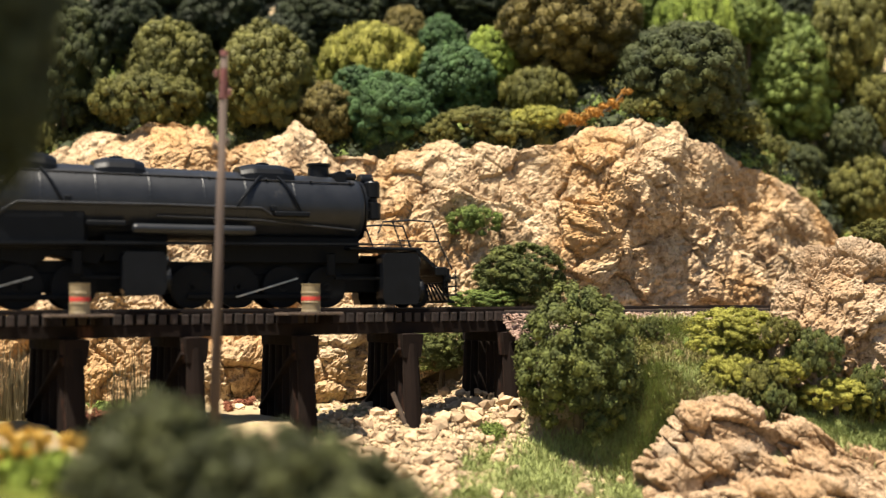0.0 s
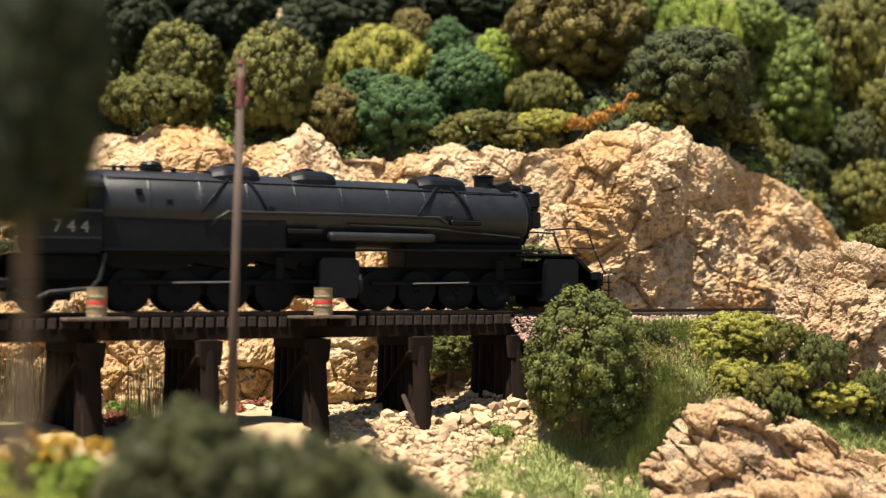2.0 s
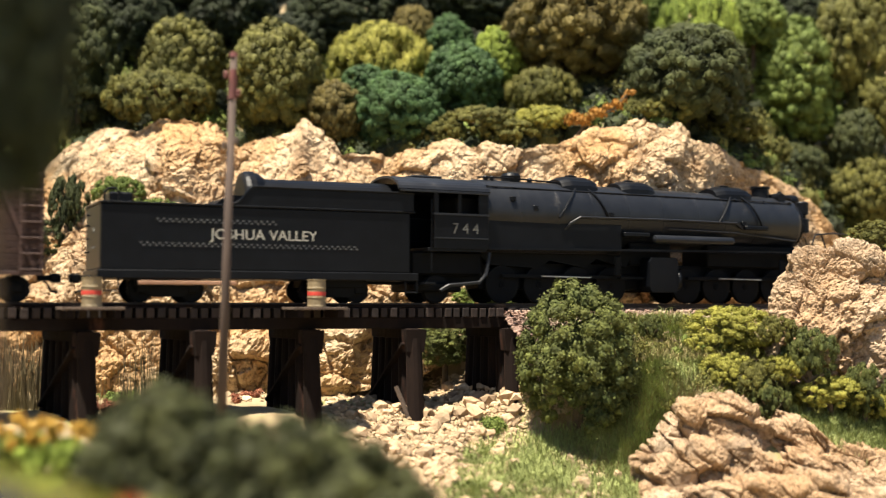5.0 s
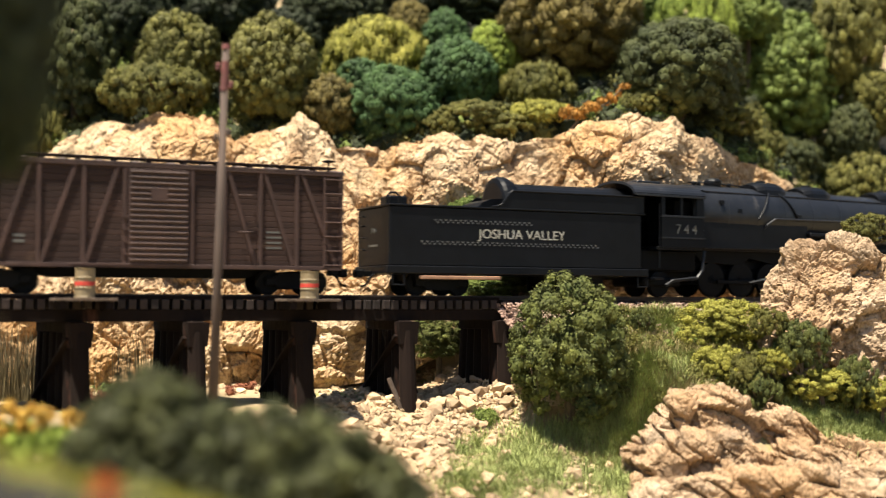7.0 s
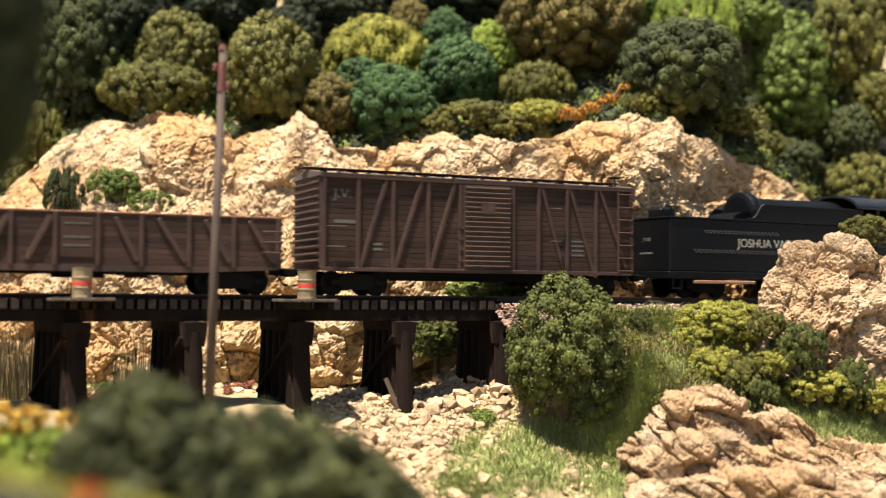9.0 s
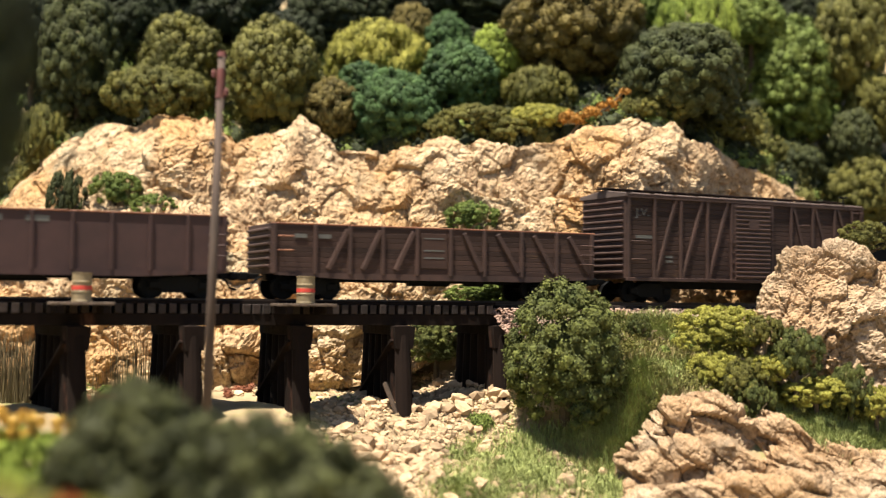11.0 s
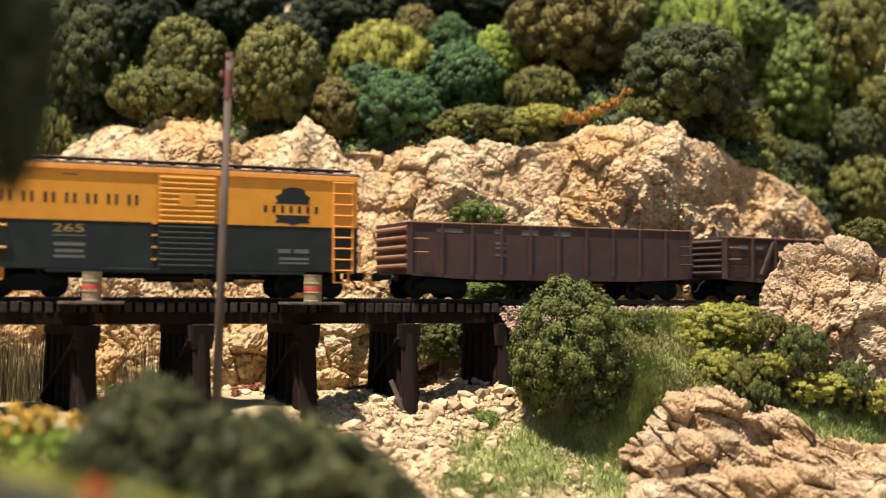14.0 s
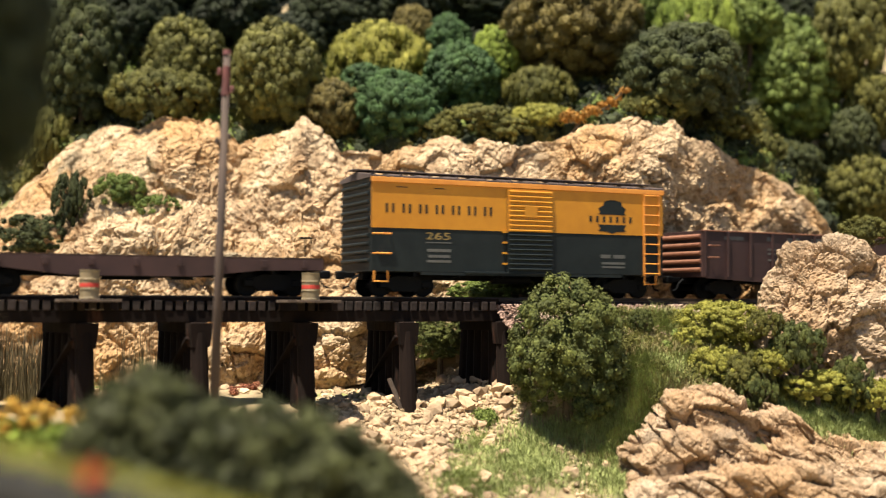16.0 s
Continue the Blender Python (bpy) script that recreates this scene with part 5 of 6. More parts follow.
    for x0, x1, h in ((4.75, 6.6, 5.62), (13.3, 15.4, 5.56)):
        x = dome(x0, x1, h, "sand_dome")
        for dx, ex in ((-0.2, -1.5), (0.25, 1.1)):
            bm = bmesh.new()
            pts = []
            for k in range(7):
                a = 0.55 + 1.15 * k / 6
                pts.append((x + dx + (ex - dx) * k / 6, -1.46 * math.sin(a), zc + 1.46 * math.cos(a)))
            pipe(bm, pts, 0.055)
            part("sand_pipe", bm, BLACK, c)
    dome(7.9, 9.7, 5.56, "steam_dome")
    part("turret", fill(lathe, [(0.4, 4.9), (0.42, 5.35), (0.44, 5.5), (0.34, 5.62), (0.1, 5.68)], "Z", 18, (2.6, 0, 0)), BLACK, c)
    for x in (1.2, 1.5, 3.4):
        part("safety_valve", fill(lathe, [(0.1, 5.1), (0.1, 5.4), (0.06, 5.45)], "Z", 10, (x, -0.25, 0)), BLACK, c)
    bm = bmesh.new()  # whistle pipe and small valves on top
    pipe(bm, [(0.7, -0.4, 5.35), (2.2, -0.4, 5.38), (4.8, -0.35, 5.30)], 0.035)
    part("top_pipe", bm, BLACK, c)
    y, z = -1.02, zc + 1.06
    hr = part("handrail", fill(rod, (0.8, y, z), (17.8, y + 0.08, z - 0.06), 0.032, 0.032, 6), BOILER, c)
    for x in (1.3, 4.0, 7.2, 10.2, 12.0, 14.2, 16.0, 17.6):
        part("stanchion", fill(rod, (x, y + 0.12, z - 0.12), (x, y, z), 0.04, 0.05, 6), BOILER, hr)
    part("feed_pipe", fill(pipe, [(4.5, -1.30, 3.15), (4.75, -1.44, 3.45), (5.2, -1.48, 3.72), (10, -1.47, 3.76), (13.9, -1.45, 3.74), (14.3, -1.40, 3.5)], 0.06), BOILER, c)
    part("air_tank", fill(lathe, [(0.05, 0), (0.17, 0.05), (0.19, 0.15), (0.19, 4.4), (0.17, 4.5), (0.05, 4.55)], "X", 16, (9.1, -1.5, 2.88)), BOILER, c)
    part("lower_pipe", fill(pipe, [(10, -1.44, 3.35), (13.8, -1.44, 3.28), (17.7, -1.25, 3.0)], 0.045), BOILER, c)
    for x, z in ((1.9, 4.4), (3.0, 4.05), (6.9, 3.9), (14.4, 3.75)):
        part("washout_plug", fill(box, x - 0.12, x + 0.12, -1.46, -1.2, z - 0.1, z + 0.1, 0.02), BLACK, c)
    for x, z in ((8.2, 3.05), (15.1, 3.55)):
        part("check_valve", fill(box, x - 0.7, x + 0.7, -1.55, -1.2, z - 0.1, z + 0.1, 0.04), BLACK, c)
    # firebox and ashpan under the boiler, running boards
    part("firebox", fill(box, 0.5, 7.6, -1.36, 1.36, 2.15, 3.6, 0.15), BLACK, c)
    part("running_board", fill(prism, [(0.6, 2.22), (7.9, 2.30), (18.2, 2.42), (18.2, 2.50), (7.9, 2.40), (0.6, 2.32)], -1.62, -1.2), BLACK, c)
    part("ashpan", fill(prism, [(0.3, 2.25), (8.4, 2.35), (8.0, 1.6), (6.4, 1.95), (5.8, 1.55), (4.0, 1.85), (3.4, 1.5), (1.0, 1.62)], -0.95, 0.95), GEAR, c)
    part("frame", fill(box, -3.0, 20.2, -0.55, 0.55, 0.85, 1.75, 0.03), GEAR, c)
    part("boiler_cradle", fill(box, 8.2, 10.5, -0.95, 0.95, 1.7, 2.75, 0.05), GEAR, c)
    part("boiler_cradle", fill(box, 12.6, 18.0, -0.95, 0.95, 1.7, 2.75, 0.05), GEAR, c)
    # cab
    bm = bmesh.new()
    roof = [(1.72 * math.sin(a), 4.55 + 0.66 * math.cos(a)) for a in np.linspace(-1.5, 1.5, 17)]
    for x0, x1 in ((-3.55, 0.62),):
        for inset in (0,):
            a = [bm.verts.new((x0, y, z)) for y, z in roof] + [bm.verts.new((x0, y * 0.97, z - 0.1)) for y, z in roof[::-1]]
            b2 = [bm.verts.new((x1, y, z)) for y, z in roof] + [bm.verts.new((x1, y * 0.97, z - 0.1)) for y, z in roof[::-1]]
            for i in range(len(a)):
                j = (i + 1) % len(a)
                bm.faces.new((a[i], b2[i], b2[j], a[j]))
            bm.faces.new(a)
            bm.faces.new(b2[::-1])
    bmesh.ops.recalc_face_normals(bm, faces=bm.faces)
    part("cab_roof", bm, BOILER, c, "curved dull black cab roof")
    part("roof_vent", fill(box, -2.4, -1.0, -0.5, 0.5, 5.18, 5.28, 0.03), BOILER, c)
    part("rain_gutter", fill(box, -3.5, 0.55, -1.80, -1.72, 4.46, 4.55, 0.01), BOILER, c)
    for sg in (-1, 1):
        y0, y1 = sorted((sg * 1.66, sg * 1.58))
        wall = part("cab_side", fill(box, -1.95, 0.55, y0, y1, 2.2, 3.62, 0.01), BLACK, c)
        for x0, x1 in ((-1.95, -1.75), (-0.85, -0.7), (0.1, 0.55)):
            part("window_post", fill(box, x0, x1, y0, y1, 3.62, 4.65, 0.01), BLACK, wall)
        if sg > 0:  # dark sheet added over the far windows, keeps light from showing through
            part("shutter", fill(box, -1.75, 0.1, y0 + 0.01, y1 - 0.01, 3.62, 4.65), GEAR, wall)
        part("window_sill", fill(box, -2.0, 0.58, min(y0, y0 - 0.06 * (sg < 0)), max(y1, y1 + 0.06 * (sg > 0)), 3.58, 3.66), BOILER, wall)
        part("drip_strip", fill(box, -1.95, 0.55, min(y0, y0 - 0.05 * (sg < 0)), max(y1, y1 + 0.05 * (sg > 0)), 2.62, 2.68), BOILER, wall)
    part("cab_front", fill(box, 0.5, 0.6, -1.6, 1.6, 2.2, 4.9, 0.01), BLACK, c)
    part("cab_floor", fill(box, -2.2, 0.5, -1.6, 1.6, 2.1, 2.25, 0.02), BLACK, c)
    part("backhead", fill(box, -0.6, 0.5, -1.1, 1.1, 2.2, 4.5, 0.15), GEAR, c)
    ink("7 4 4", 0.62, -1.1, 0.1, -1.665, 2.84, GREY_INK, c, "cab_number")
    for x, y in ((-2.05, -1.62), (-2.15, 1.55)):
        part("cab_handrail", fill(rod, (x, y, 1.3), (x, y, 4.2), 0.03, 0.03, 6), BLACK, c)
    part("cab_step", fill(box, -2.4, -1.9, -1.7, -1.2, 0.75, 0.85, 0.01), BLACK, c)
    part("drawbar", fill(box, -6.0, -2.8, -0.15, 0.15, 0.75, 0.95), GEAR, c)
    part("injector_pipe", fill(pipe, [(0.7, -1.5, 2.1), (0.5, -1.55, 1.2), (0.2, -1.55, 0.85), (-1.2, -1.5, 0.72), (-1.6, -1.5, 0.5)], 0.08), BOILER, c)
    part("cab_underframe", fill(box, -2.7, 0.6, -1.05, 1.05, 1.15, 2.12, 0.08), GEAR, c)
    # trailing truck
    t = part("trailing_truck", fill(box, -2.6, -0.4, -1.15, 1.15, 0.45, 0.85, 0.08), GEAR, c)
    wheelset(t, -1.5, 0.58)
    # two driving sets with cylinders and rods
    for xs, cyl, z0, z1 in (((1.65, 3.5, 5.35, 7.2), (8.75, 10.3), 0.5, 2.05), ((11.4, 13.15, 14.9, 16.65), (18.7, 20.25), 0.12, 2.12)):
        f = part("engine_frame", fill(box, xs[0] - 1.0, cyl[1], -0.62, 0.62, 0.6, 1.3, 0.03), GEAR, c)
        for x in xs:
            wheelset(f, x, 0.80, gear=True)
        for sg in (-1, 1):
            bm = bmesh.new()
            y0, y1 = sorted((sg * 0.95, sg * 1.72))
            prism(bm, [(cyl[0], z0 + 0.25), (cyl[0], z1 - 0.2), (cyl[0] + 0.12, z1), (cyl[1] - 0.12, z1), (cyl[1], z1 - 0.2), (cyl[1], z0 + 0.25), (cyl[1] - 0.1, z0), (cyl[0] + 0.1, z0)], y0, y1)
            cb = part("cylinder", bm, BLACK, c, "black cylinder block")
            ym = (y0 + y1) / 2
            part("cylinder_head", fill(lathe, [(0.46, 0), (0.5, 0.06), (0.5, 0.14), (0.3, 0.2)], "X", 20, (cyl[1], ym, z0 + 0.55)), BLACK, cb)
            part("valve_head", fill(lathe, [(0.26, 0), (0.28, 0.1), (0.16, 0.16)], "X", 16, (cyl[1], ym, z1 - 0.35)), BLACK, cb)
            part("crosshead_guide", fill(box, xs[3] + 0.2, cyl[0], sg * 1.3 - 0.08, sg * 1.3 + 0.08, 1.08, 1.18, 0.01), GEAR, c)
            part("valve_link", fill(box, xs[3] - 0.15, xs[3] + 0.2, sg * 1.4 - 0.06, sg * 1.4 + 0.06, 1.2, 2.1, 0.05), GEAR, c)
            sr = part("side_rod", fill(box, xs[0] - 0.15, xs[3] + 0.15, sg * 1.07 - 0.05, sg * 1.07 + 0.05, -0.09, 0.09, 0.02), GEAR, c, "dark steel side rod")
            RODS.append((sr, None, 0))
            mr = part("main_rod", fill(box, -0.1, 2.4, sg * 1.2 - 0.03, sg * 1.2 + 0.03, -0.03, 0.03, 0.01), STEEL, c, "bright steel main rod")
            RODS.append((mr, xs[1], 2.4))
    # pilot: deck, beam, steps, railing, slats
    part("pilot_deck", fill(box, 17.4, 20.5, -1.5, 1.5, 2.24, 2.36, 0.03), BLACK, c)
    part("deck_slope", fill(prism, [(20.3, 2.3), (21.2, 1.55), (21.1, 1.45), (20.2, 2.2)], -1.5, 1.5), BLACK, c)
    part("pilot_beam", fill(box, 21.0, 21.5, -1.6, 1.6, 1.25, 1.6, 0.04), BLACK, c)
    p = part("pilot", fill(box, 21.4, 21.7, -1.45, 1.45, 1.0, 1.55, 0.03), BLACK, c)
    for k in range(13):
        y = -1.3 + k * 2.6 / 12
        part("slat", fill(rod, (21.6, y, 1.25), (21.6 + 0.8 * (1 - abs(y) / 1.6), y * 0.9, 0.22), 0.05, 0.05, 6), BLACK, p)
    part("pilot_foot", fill(box, 21.5, 22.0, -1.25, 1.25, 0.16, 0.28, 0.03), BLACK, p)
    for y in (-1.45, 1.45):
        for k in range(3):
            part("pilot_step", fill(box, 21.4, 22.0, y - 0.2, y + 0.2, 0.45 + 0.34 * k, 0.51 + 0.34 * k), BLACK, p)
        for x in (21.42, 21.95):
            part("step_hanger", fill(rod, (x, y, 0.45), (x, y, 1.5), 0.04, 0.04, 6), BLACK, p)
    part("front_coupler", fill(box, 21.7, 22.4, -0.15, 0.15, 1.0, 1.3, 0.05), BLACK, c)
    for y in (-1.45, 1.45):
        rail = part("pilot_railing", fill(pipe, [(18.6, y, 2.9), (18.8, y, 3.35), (20.0, y, 3.44), (20.9, y, 3.40), (21.3, y, 2.4), (21.8, y, 1.5)], 0.04), BOILER, c)
        part("railing_post", fill(rod, (19.6, y, 2.36), (19.2, y, 3.38), 0.035, 0.035, 6), BOILER, rail)
        part("railing_bar", fill(rod, (19.4, y, 2.62), (21.2, y, 2.62), 0.03, 0.03, 6), BOILER, rail)
    lt = part("lead_truck", fill(box, 19.6, 21.0, -0.9, 0.9, 0.4, 0.7, 0.05), GEAR, c)
    wheelset(lt, 20.55, 0.42)
    return c


THINGS["engine"] = make_engine()
THINGS["tender"] = make_tender()
THINGS["box"] = make_box()
THINGS["braced"] = gondola("braced", 2.98, "weathered brown gondola with diagonal side braces and a rim coloured as if sunlit", True)
THINGS["plain"] = gondola("plain", 3.17, "maroon steel gondola with vertical side stakes, empty", False)
THINGS["yellow"] = make_yellow()
THINGS["flat"] = make_flat()


def turn(t, r):
    """How far a wheel of radius r has rolled, in radians."""
    return (run(t) - run(3.5)) / r + 2.5


def motions():
    times = [i * 0.5 for i in range(33)]
    quick = [i * 0.1 for i in range(161)]
    for name, ob in THINGS.items():
        walk(ob, [(t, car_pose(name, t)) for t in times])
    for ob, x, r in WHEELS:
        z = r
        walk(ob, [(t, cpose(x, 0, z, 0, math.degrees(turn(t, r)) % 360, 0)) for t in quick])
    for ob, x, length in RODS:
        rows = []
        for t in quick:
            a = turn(t, 0.8)
            dx, dz = 0.36 * math.sin(a), 0.36 * math.cos(a)
            lean = math.degrees(math.asin((0.33 - dz) / length)) if length else 0
            rows.append((t, cpose((x or 0) + dx, 0, 0.8 + dz, 0, -lean, 0)))
        walk(ob, rows)


# ---- small things ----
def ground_at(bearing, rise, d0=36.0, d1=62.0):
    """Where the line of sight along a bearing and rise meets the ground."""
    d = d0
    while d < d1:
        p = ray_place(bearing, rise, d)
        if ground_height(p.x, p.y) >= p.z:
            near, far = d - 0.25, d
            for k in range(4):
                mid = (near + far) / 2
                p = ray_place(bearing, rise, mid)
                near, far = (near, mid) if ground_height(p.x, p.y) >= p.z else (mid, far)
            return Vector((p.x, p.y, ground_height(p.x, p.y)))
        d += 0.25
    return None


# telegraph pole in front of the trestle
pole = tagged(empty("telegraph_pole"), "thin weathered wooden pole with a reddish top", "pole")
foot, tip = Vector((-7.62, 40.6, -6.8)), Vector((-7.25, 40.6, 8.1))
part("shaft", fill(rod, foot, tip, 0.175, 0.115, 14), POLE_WOOD, pole, smooth=True)
RED_TOP = mat("faded_red_paint", (0.06, 0.025, 0.022), (0.15, 0.05, 0.045), scale=300, rough=0.8, bump=0.3)
for k0, k1, r in ((0.90, 0.965, 0.125), (0.992, 1.003, 0.125)):
    part("painted_band", fill(rod, foot.lerp(tip, k0), foot.lerp(tip, k1), r + 0.02, r, 12), RED_TOP, pole, "faded red paint")
for k, sx in ((0.945, -0.22), (0.905, 0.22), (0.80, 0.2), (0.79, -0.2)):
    p = foot.lerp(tip, k)
    bm = bmesh.new()
    rod(bm, p, p + Vector((sx, -0.1, 0.05)), 0.035, 0.035, 6)
    lathe(bm, [(0.05, 0), (0.08, 0.04), (0.06, 0.12), (0.09, 0.16), (0.03, 0.24)], "Z", 10, p + Vector((sx, -0.1, 0)))
    part("insulator", bm, POLE_WOOD if k < 0.85 else RED_TOP, pole)

# rubble in the gully
g = random.Random(21)
stone_meshes = []
st = np.random.RandomState(5)
for k in range(10):
    bm = bmesh.new()
    bmesh.ops.create_icosphere(bm, subdivisions=1, radius=1)
    for v in bm.verts:
        v.co = v.co * st.uniform(0.75, 1.15)
        v.co = Vector((v.co.x, v.co.y * 0.8, v.co.z * 0.6))
    me = bpy.data.meshes.new("stone")
    bmesh.ops.scale(bm, vec=(CM, CM, CM), verts=bm.verts)
    bm.to_mesh(me)
    bm.free()
    me.materials.append(STONE)
    stone_meshes.append(me)
rubble = tagged(empty("rubble_bank"), "loose pale tan rubble stones in the gully under the trestle", "rubble")


def in_rubble(bearing, rise):
    """The fan of stones between the trestle and the grass."""
    left = 590 if rise < 760 else 590 + (rise - 760) * 0.9
    return left < bearing < 905 + (0 if rise < 720 else -(rise - 720) * 0.15)


made, loose = 0, []
while made < 300:
    bearing, rise = g.uniform(560, 920), g.uniform(675, 885)
    if not in_rubble(bearing, rise):
        continue
    p = ground_at(bearing, rise)
    if p is None:
        continue
    r = g.choice((0.17, 0.21, 0.25, 0.3, 0.36, 0.46)) * g.uniform(0.85, 1.1)
    ob = new("stone", stone_meshes[made % 10])
    ob.matrix_basis = Matrix.LocRotScale((p + Vector((0, 0, r * 0.25))) * CM, Euler((g.uniform(-0.5, 0.5), g.uniform(-0.5, 0.5), g.uniform(0, 6.3))), (r * g.uniform(0.9, 1.3), r * g.uniform(0.8, 1.1), r))
    ob.parent = rubble
    made += 1
for i in range(5200):
    bearing, rise = g.uniform(520, 930), g.uniform(655, 890)
    if not in_rubble(bearing, rise) and g.random() < 0.75:
        continue
    p = ground_at(bearing, rise)
    if p is not None:
        loose.append((p.x, p.y, p.z + 0.02, g.choice((0.07, 0.1, 0.13, 0.17))))
for i in range(700):  # stones at the foot of the cliff behind the trestle
    bearing, rise = g.uniform(140, 700), g.uniform(610, 700)
    p = ground_at(bearing, rise, 46, 60)
    if p is not None:
        loose.append((p.x, p.y, p.z + 0.03, g.choice((0.08, 0.12, 0.18, 0.28))))
for bearing, rise, n in ((1010, 830, 26), (920, 860, 30), (1020, 880, 16), (960, 790, 16)):
    for i in range(n):
        p = ground_at(bearing + g.gauss(0, 16), rise + g.gauss(0, 16))
        if p is not None:
            loose.append((p.x, p.y, p.z + 0.05, g.uniform(0.08, 0.24)))
pebbles("loose_rubble", loose, STONE_LOOSE, "small loose tan stones", "rubble", 9)
for bearing, rise, r in ((1102, 812, 0.34), (1128, 800, 0.30), (1150, 812, 0.18), (1075, 828, 0.30), (1032, 802, 0.15), (1012, 845, 0.42), (985, 800, 0.3)):
    p = ground_at(bearing, rise)
    if p is None:
        continue
    ob = new("boulder", stone_meshes[int(bearing) % 10])
    ob.matrix_basis = Matrix.LocRotScale((p + Vector((0, 0, r * 0.3))) * CM, Euler((0.3, 0.5, bearing)), (r * 1.2, r, r * 1.2))
    tagged(ob, "pale rounded stone lying in the grass", "stone", group="stones in the grass")


# grass
def blades(name, roots, length, width, material, label, seed, lean=0.5):
    s2 = np.random.RandomState(seed)
    roots = np.array(roots)
    n = len(roots)
    ln = (length * s2.uniform(0.5, 1.2, n))[:, None]
    a = s2.uniform(0, 2 * np.pi, n)
    out = np.stack([np.cos(a), np.sin(a), np.zeros(n)], 1)
    side = np.stack([-np.sin(a), np.cos(a), np.zeros(n)], 1) * width
    bend = lean * s2.uniform(0.2, 1.0, n)[:, None]
    mid = roots + (0, 0, 1) * ln * 0.55 + out * ln * bend * 0.3
    top = roots + (0, 0, 1) * ln * (1 - 0.35 * bend) + out * ln * bend
    v = np.stack([roots - side, roots + side, mid + side * 0.8, mid - side * 0.8, top], 1).reshape(-1, 3)
    i = np.arange(n)[:, None] * 5
    f = (i + [[0, 1, 2, 3]]).tolist() + (i + [[3, 2, 4]]).tolist()
    ob = raw(name, v, f, material)
    return tagged(ob, label, name.replace("_", " "), kind="stuff")


GRASS = leafy("grass_blades", (0.140, 0.170, 0.050), (0.320, 0.350, 0.125), island=0.4)
DRY = leafy("dry_grass_blades", (0.16, 0.13, 0.05), (0.34, 0.28, 0.13), island=0.4)
STRAW = leafy("reed_stalks", (0.0465, 0.0372, 0.0186), (0.1364, 0.1054, 0.0527), island=0.5)
def sow(name, spots, n, length, material, label, seed):
    """Tufts of grass about spots given as bearing, rise and spread."""
    roots = []
    for bearing, rise, sx, sy in spots:
        for i in range(n):
            p = ground_at(bearing + g.gauss(0, sx * 0.6), rise + g.gauss(0, sy * 0.6), 42)
            if p is not None:
                roots.append(p)
    blades(name, roots, length, 0.014, material, label, seed, lean=1.0)


sow("grass", ((925, 795, 45, 35), (960, 830, 50, 30), (1085, 790, 60, 40), (1130, 860, 80, 30), (860, 865, 60, 20), (1080, 840, 60, 30), (1010, 770, 60, 20), (1200, 860, 50, 25), (1100, 760, 50, 40), (840, 800, 30, 20), (820, 850, 40, 25), (900, 830, 50, 30), (1150, 740, 30, 40), (1500, 765, 70, 30), (1440, 745, 50, 20), (1550, 780, 40, 25)), 1700, 0.5, GRASS, "soft green grass tufts in the gully", 17)
sow("grass", ((1160, 610, 60, 40), (1210, 640, 45, 35), (1180, 580, 60, 25), (1150, 590, 40, 20), (1080, 590, 50, 25), (1210, 600, 60, 30), (1240, 600, 50, 30), (1130, 640, 40, 40), (1160, 600, 45, 30), (1170, 640, 40, 30), (1140, 690, 40, 40), (1110, 690, 35, 60), (1085, 740, 40, 40), (1120, 630, 30, 40)), 1500, 0.55, GRASS, "soft green grass tufts on the bank", 27)
sow("dry_grass", ((1150, 680, 50, 45), (1110, 720, 40, 40), (1180, 650, 50, 40), (1040, 790, 80, 40), (1250, 640, 60, 40), (1130, 560, 60, 15), (970, 640, 60, 60), (1220, 730, 35, 25), (1190, 705, 40, 25), (1120, 790, 60, 40)), 1100, 0.4, DRY, "dry straw-coloured grass on the bank", 28)
roots = [Vector((g.uniform(13.5, 20), 49.6 + g.uniform(-0.8, 1.4), 0)) for i in range(6500)]
roots = [Vector((p.x, p.y, ground_height(p.x, p.y))) for p in roots]
blades("grass", roots, 0.45, 0.015, GRASS, "soft green grass above the rock ledge", 18)
roots = []
for i in range(1100):
    x, y = g.uniform(-20.5, -15.6), g.uniform(49, 53)
    roots.append(Vector((x, y, ground_height(x, y))))
for i in range(170):
    x, y = g.gauss(-12.3, 0.7), g.gauss(50.5, 0.6)
    roots.append(Vector((x, y, ground_height(x, y))))
blades("reeds", roots, 3.3, 0.014, STRAW, "tall dry reeds behind the trestle", 19, lean=0.26)

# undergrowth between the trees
# the far undergrowth takes the green darkened to stand for shade
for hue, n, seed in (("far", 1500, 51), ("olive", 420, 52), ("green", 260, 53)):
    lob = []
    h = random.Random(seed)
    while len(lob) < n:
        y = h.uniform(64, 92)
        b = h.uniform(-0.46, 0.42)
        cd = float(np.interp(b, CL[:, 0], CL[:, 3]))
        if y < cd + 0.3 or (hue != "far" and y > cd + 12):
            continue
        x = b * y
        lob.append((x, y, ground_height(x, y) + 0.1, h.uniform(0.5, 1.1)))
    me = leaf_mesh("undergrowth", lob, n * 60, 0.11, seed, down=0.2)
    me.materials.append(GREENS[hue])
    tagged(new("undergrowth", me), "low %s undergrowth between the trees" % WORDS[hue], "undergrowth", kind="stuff")
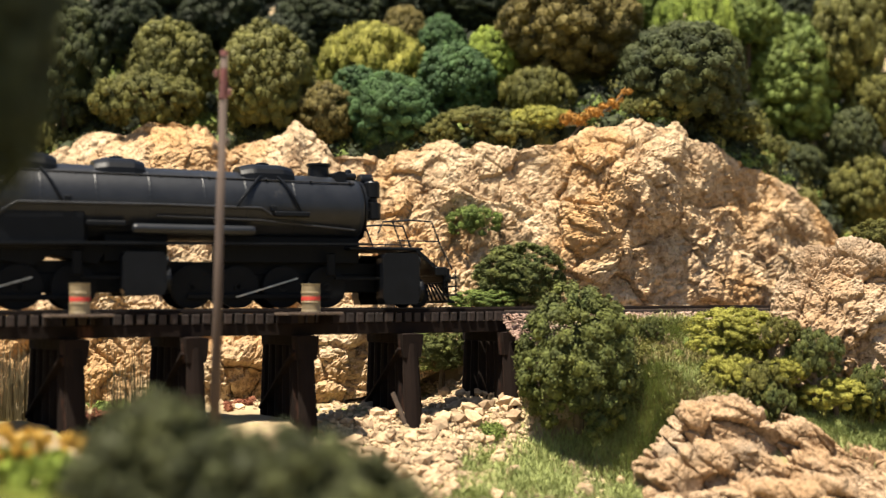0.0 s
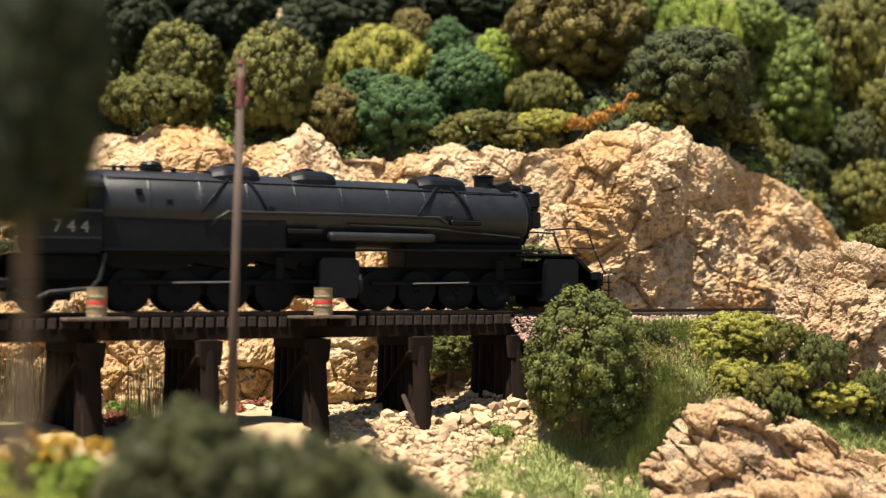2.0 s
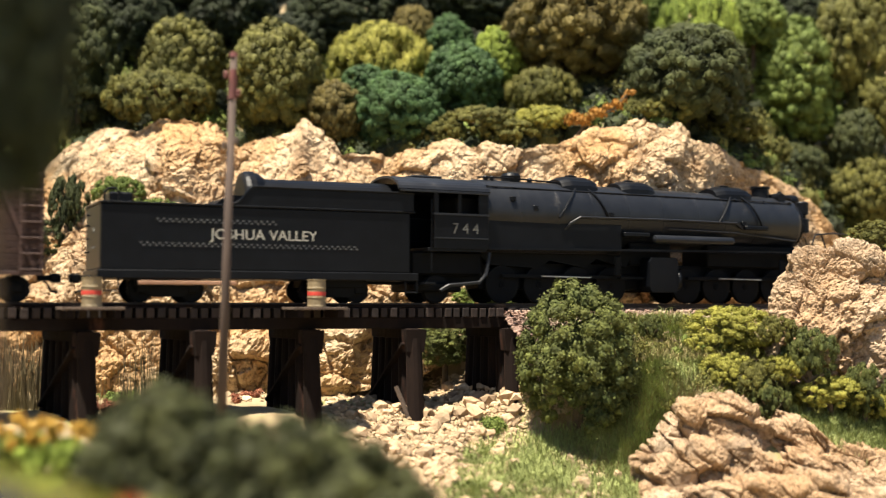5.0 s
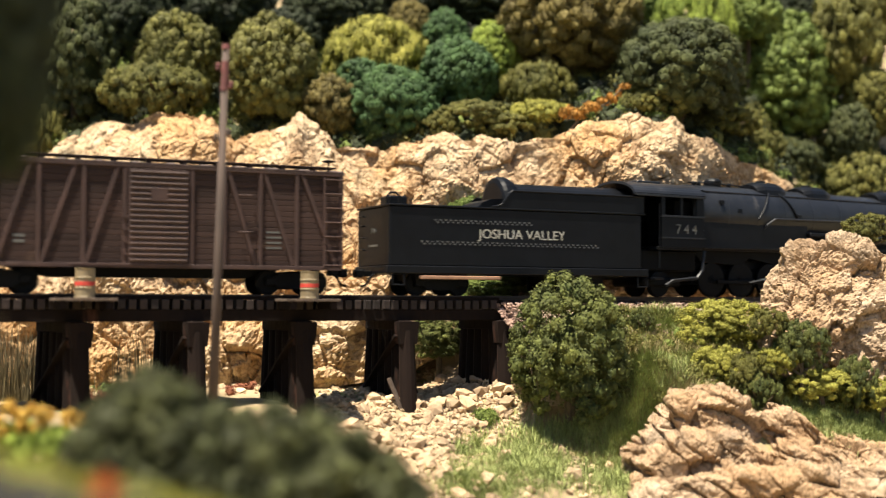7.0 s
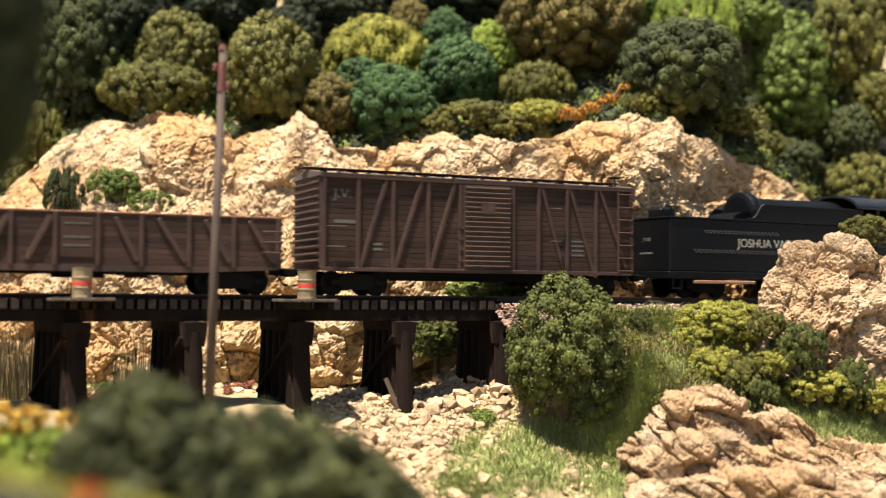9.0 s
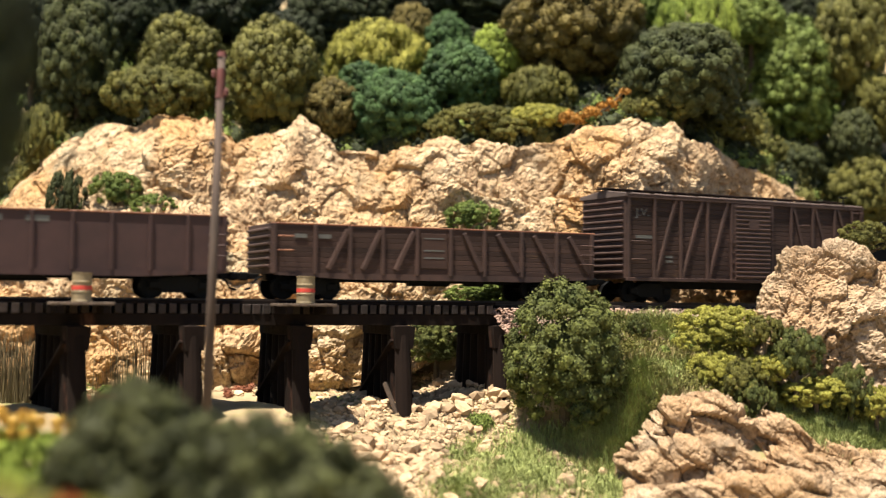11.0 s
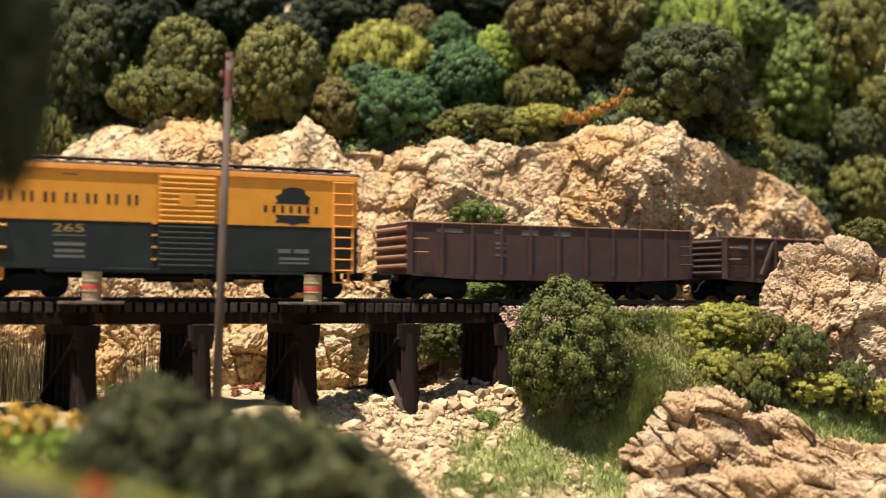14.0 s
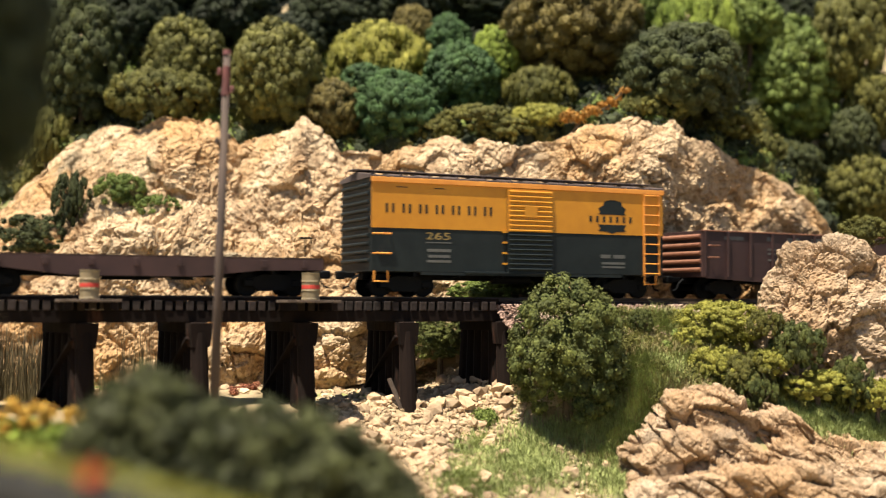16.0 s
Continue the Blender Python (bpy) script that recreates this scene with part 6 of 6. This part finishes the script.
# moss and small plants on the bank
for hue, spots, seed in (("olive", ((1190, 640, 40, 30), (1330, 690, 60, 25), (1440, 730, 60, 20), (1240, 540, 40, 12), (1130, 600, 25, 25), (1160, 570, 60, 14), (1100, 640, 40, 60), (1240, 660, 50, 40), (1215, 730, 35, 20), (1060, 570, 40, 15)), 61), ("yellow", ((1300, 600, 60, 40), (1350, 650, 60, 30), (1400, 690, 50, 25), (1250, 620, 40, 30), (1470, 715, 50, 15), (1290, 545, 60, 14), (1210, 575, 30, 16), (1360, 690, 30, 14)), 62), ("green", ((640, 650, 30, 20), (170, 640, 40, 30), (230, 700, 50, 8), (860, 745, 12, 6)), 63)):
    lob = []
    for bearing, rise, sx, sy in spots:
        for i in range(26):
            p = ground_at(bearing + g.gauss(0, sx * 0.6), rise + g.gauss(0, sy * 0.6), 42)
            if p is not None:
                lob.append((p.x, p.y, p.z + 0.05, g.uniform(0.15, 0.4)))
    me = leaf_mesh("ground_cover", lob, len(lob) * 90, 0.05, seed, down=0.2)
    me.materials.append(GREENS[hue])
    tagged(new("ground_cover", me), "%s mossy ground cover" % WORDS[hue], "ground cover", kind="stuff")

lob = []
for bearing, rise, sx in ((205, 712, 14), (430, 690, 22), (180, 715, 14)):
    for i in range(12):
        p = ground_at(bearing + g.gauss(0, sx), rise + g.gauss(0, 6), 42)
        if p is not None:
            lob.append((p.x, p.y, p.z + 0.05, g.uniform(0.12, 0.25)))
me = leaf_mesh("red_ground_cover", lob, len(lob) * 90, 0.045, 66, down=0.2)
me.materials.append(leafy("reddish_foliage", (0.12, 0.035, 0.02), (0.26, 0.10, 0.05)))
tagged(new("ground_cover", me), "low reddish-brown ground cover behind the trestle", "ground cover", kind="stuff")

# plants creeping up the flank of the trackbed
for hue, n, seed in (("olive", 36, 64), ("green", 20, 65)):
    lob = []
    for i in range(n):
        k, sd = g.uniform(0.45, 1.0), g.uniform(3.2, 17)
        p = beside(sd, -3.0 - 2.2 * k)
        lob.append((p.x, p.y, -0.95 - 1.15 * k + g.uniform(-0.1, 0.05), g.uniform(0.12, 0.34)))
    me = leaf_mesh("ground_cover", lob, len(lob) * 90, 0.05, seed, down=0.2)
    me.materials.append(GREENS[hue])
    tagged(new("ground_cover", me), "%s ground cover on the flank of the trackbed" % WORDS[hue], "ground cover", kind="stuff")
roots = []
for i in range(5200):
    k, sd = g.uniform(0.35, 1.0), g.uniform(3.2, 18)
    p = beside(sd, -2.9 - 2.6 * k)
    roots.append(Vector((p.x, p.y, -1.0 - 1.35 * k)))
blades("grass", roots, 0.4, 0.014, DRY, "dry grass on the flank of the trackbed", 20, lean=1.0)

# rusty dry plant on the crest
RUST_LEAF = leafy("rust_foliage", (0.22, 0.105, 0.018), (0.46, 0.225, 0.045))
c = ray_place(1055, 195, 63.4)
lob = []
for k in range(16):
    u = k / 15
    lob.append((-1.6 + 3.2 * u, g.uniform(-0.2, 0.2), 0.3 + 1.5 * u * u + g.uniform(-0.2, 0.25), 0.32 - 0.14 * u))
me = leaf_mesh("leaves", lob, 1500, 0.07, 71, down=0.9)
me.materials.append(RUST_LEAF)
dry = tagged(empty("dry_bush", cpose(c.x, c.y, c.z - 0.8)), "rust-orange dried plant on the cliff crest", "dry bush")
new("leaves", me).parent = dry
bm = bmesh.new()
pipe(bm, [(-1.4, 0, -0.6), (-0.6, 0, 0.35), (0.6, 0, 0.9), (1.6, 0, 1.9)], 0.06)
part("stem", bm, BARK, dry)

# flowers and a mossy log close to the camera
PETAL = leafy("yellow_petals", (0.34, 0.19, 0.03), (0.56, 0.35, 0.06))
fl = tagged(empty("flowering_plant", cpose(-10.6, 31.0, -6.4)), "plant with yellow flowers in front of the trestle", "flower")
lob, heads = [], []
for k in range(46):
    x, y = g.gauss(0, 0.9), g.gauss(0, 0.6)
    lob.append((x, y, g.uniform(1.0, 3.0), g.uniform(0.25, 0.45)))
for k in range(44):
    heads.append((g.gauss(0, 0.95), g.gauss(0, 0.5), 3.25 + g.uniform(-0.35, 0.35), g.uniform(0.08, 0.14)))
me = leaf_mesh("leaves", lob, 4200, 0.08, 81)
me.materials.append(GREENS["bright"])
new("leaves", me).parent = fl
for hx, hy, hz, hr in heads:
    me = leaf_mesh("flower_head", [(hx, hy, hz, hr)], 60, 0.07, int(hx * 1000) % 9999, down=0.9)
    me.materials.append(PETAL)
    new("flower_head", me).parent = fl
part("stem", fill(rod, (0, 0, -0.5), (0, 0, 2.0), 0.12, 0.06, 6), BARK, fl)
make_tree(40, 850, 110, 60, 28, "bright", "shrub", 21, group="plants close by", where="low in front of the trestle")

log = tagged(empty("mossy_log"), "fallen log, bark blackened as its shadow side, with a cover of yellow-green moss", "log")
a, b = Vector((-7.2, 14.6, -2.05)), Vector((-2.2, 14.2, -3.1))
# the log's shadow side is put into the bark as near-black colour
part("trunk", fill(rod, a, b, 0.55, 0.4, 16), mat("shadow_side_bark", (0.008, 0.008, 0.007), (0.02, 0.018, 0.014), scale=200, rough=0.9, bump=0.6), log)
lob = [tuple(a.lerp(b, k / 30) + Vector((0, g.uniform(-0.1, 0.1), 0.42 - 0.12 * k / 30))) + (0.2,) for k in range(31)]
me = leaf_mesh("moss", lob, 3000, 0.05, 91, down=0.1)
me.materials.append(GREENS["yellow"])
new("moss", me).parent = log
me = leaf_mesh("red_flower", [(-4.0, 14.0, -2.2, 0.11)], 90, 0.045, 92, down=0.9)
me.materials.append(leafy("red_petals", (0.40, 0.05, 0.02), (0.62, 0.10, 0.04)))
tagged(new("red_flower", me), "small red flower head on the mossy log", "flower")


motions()
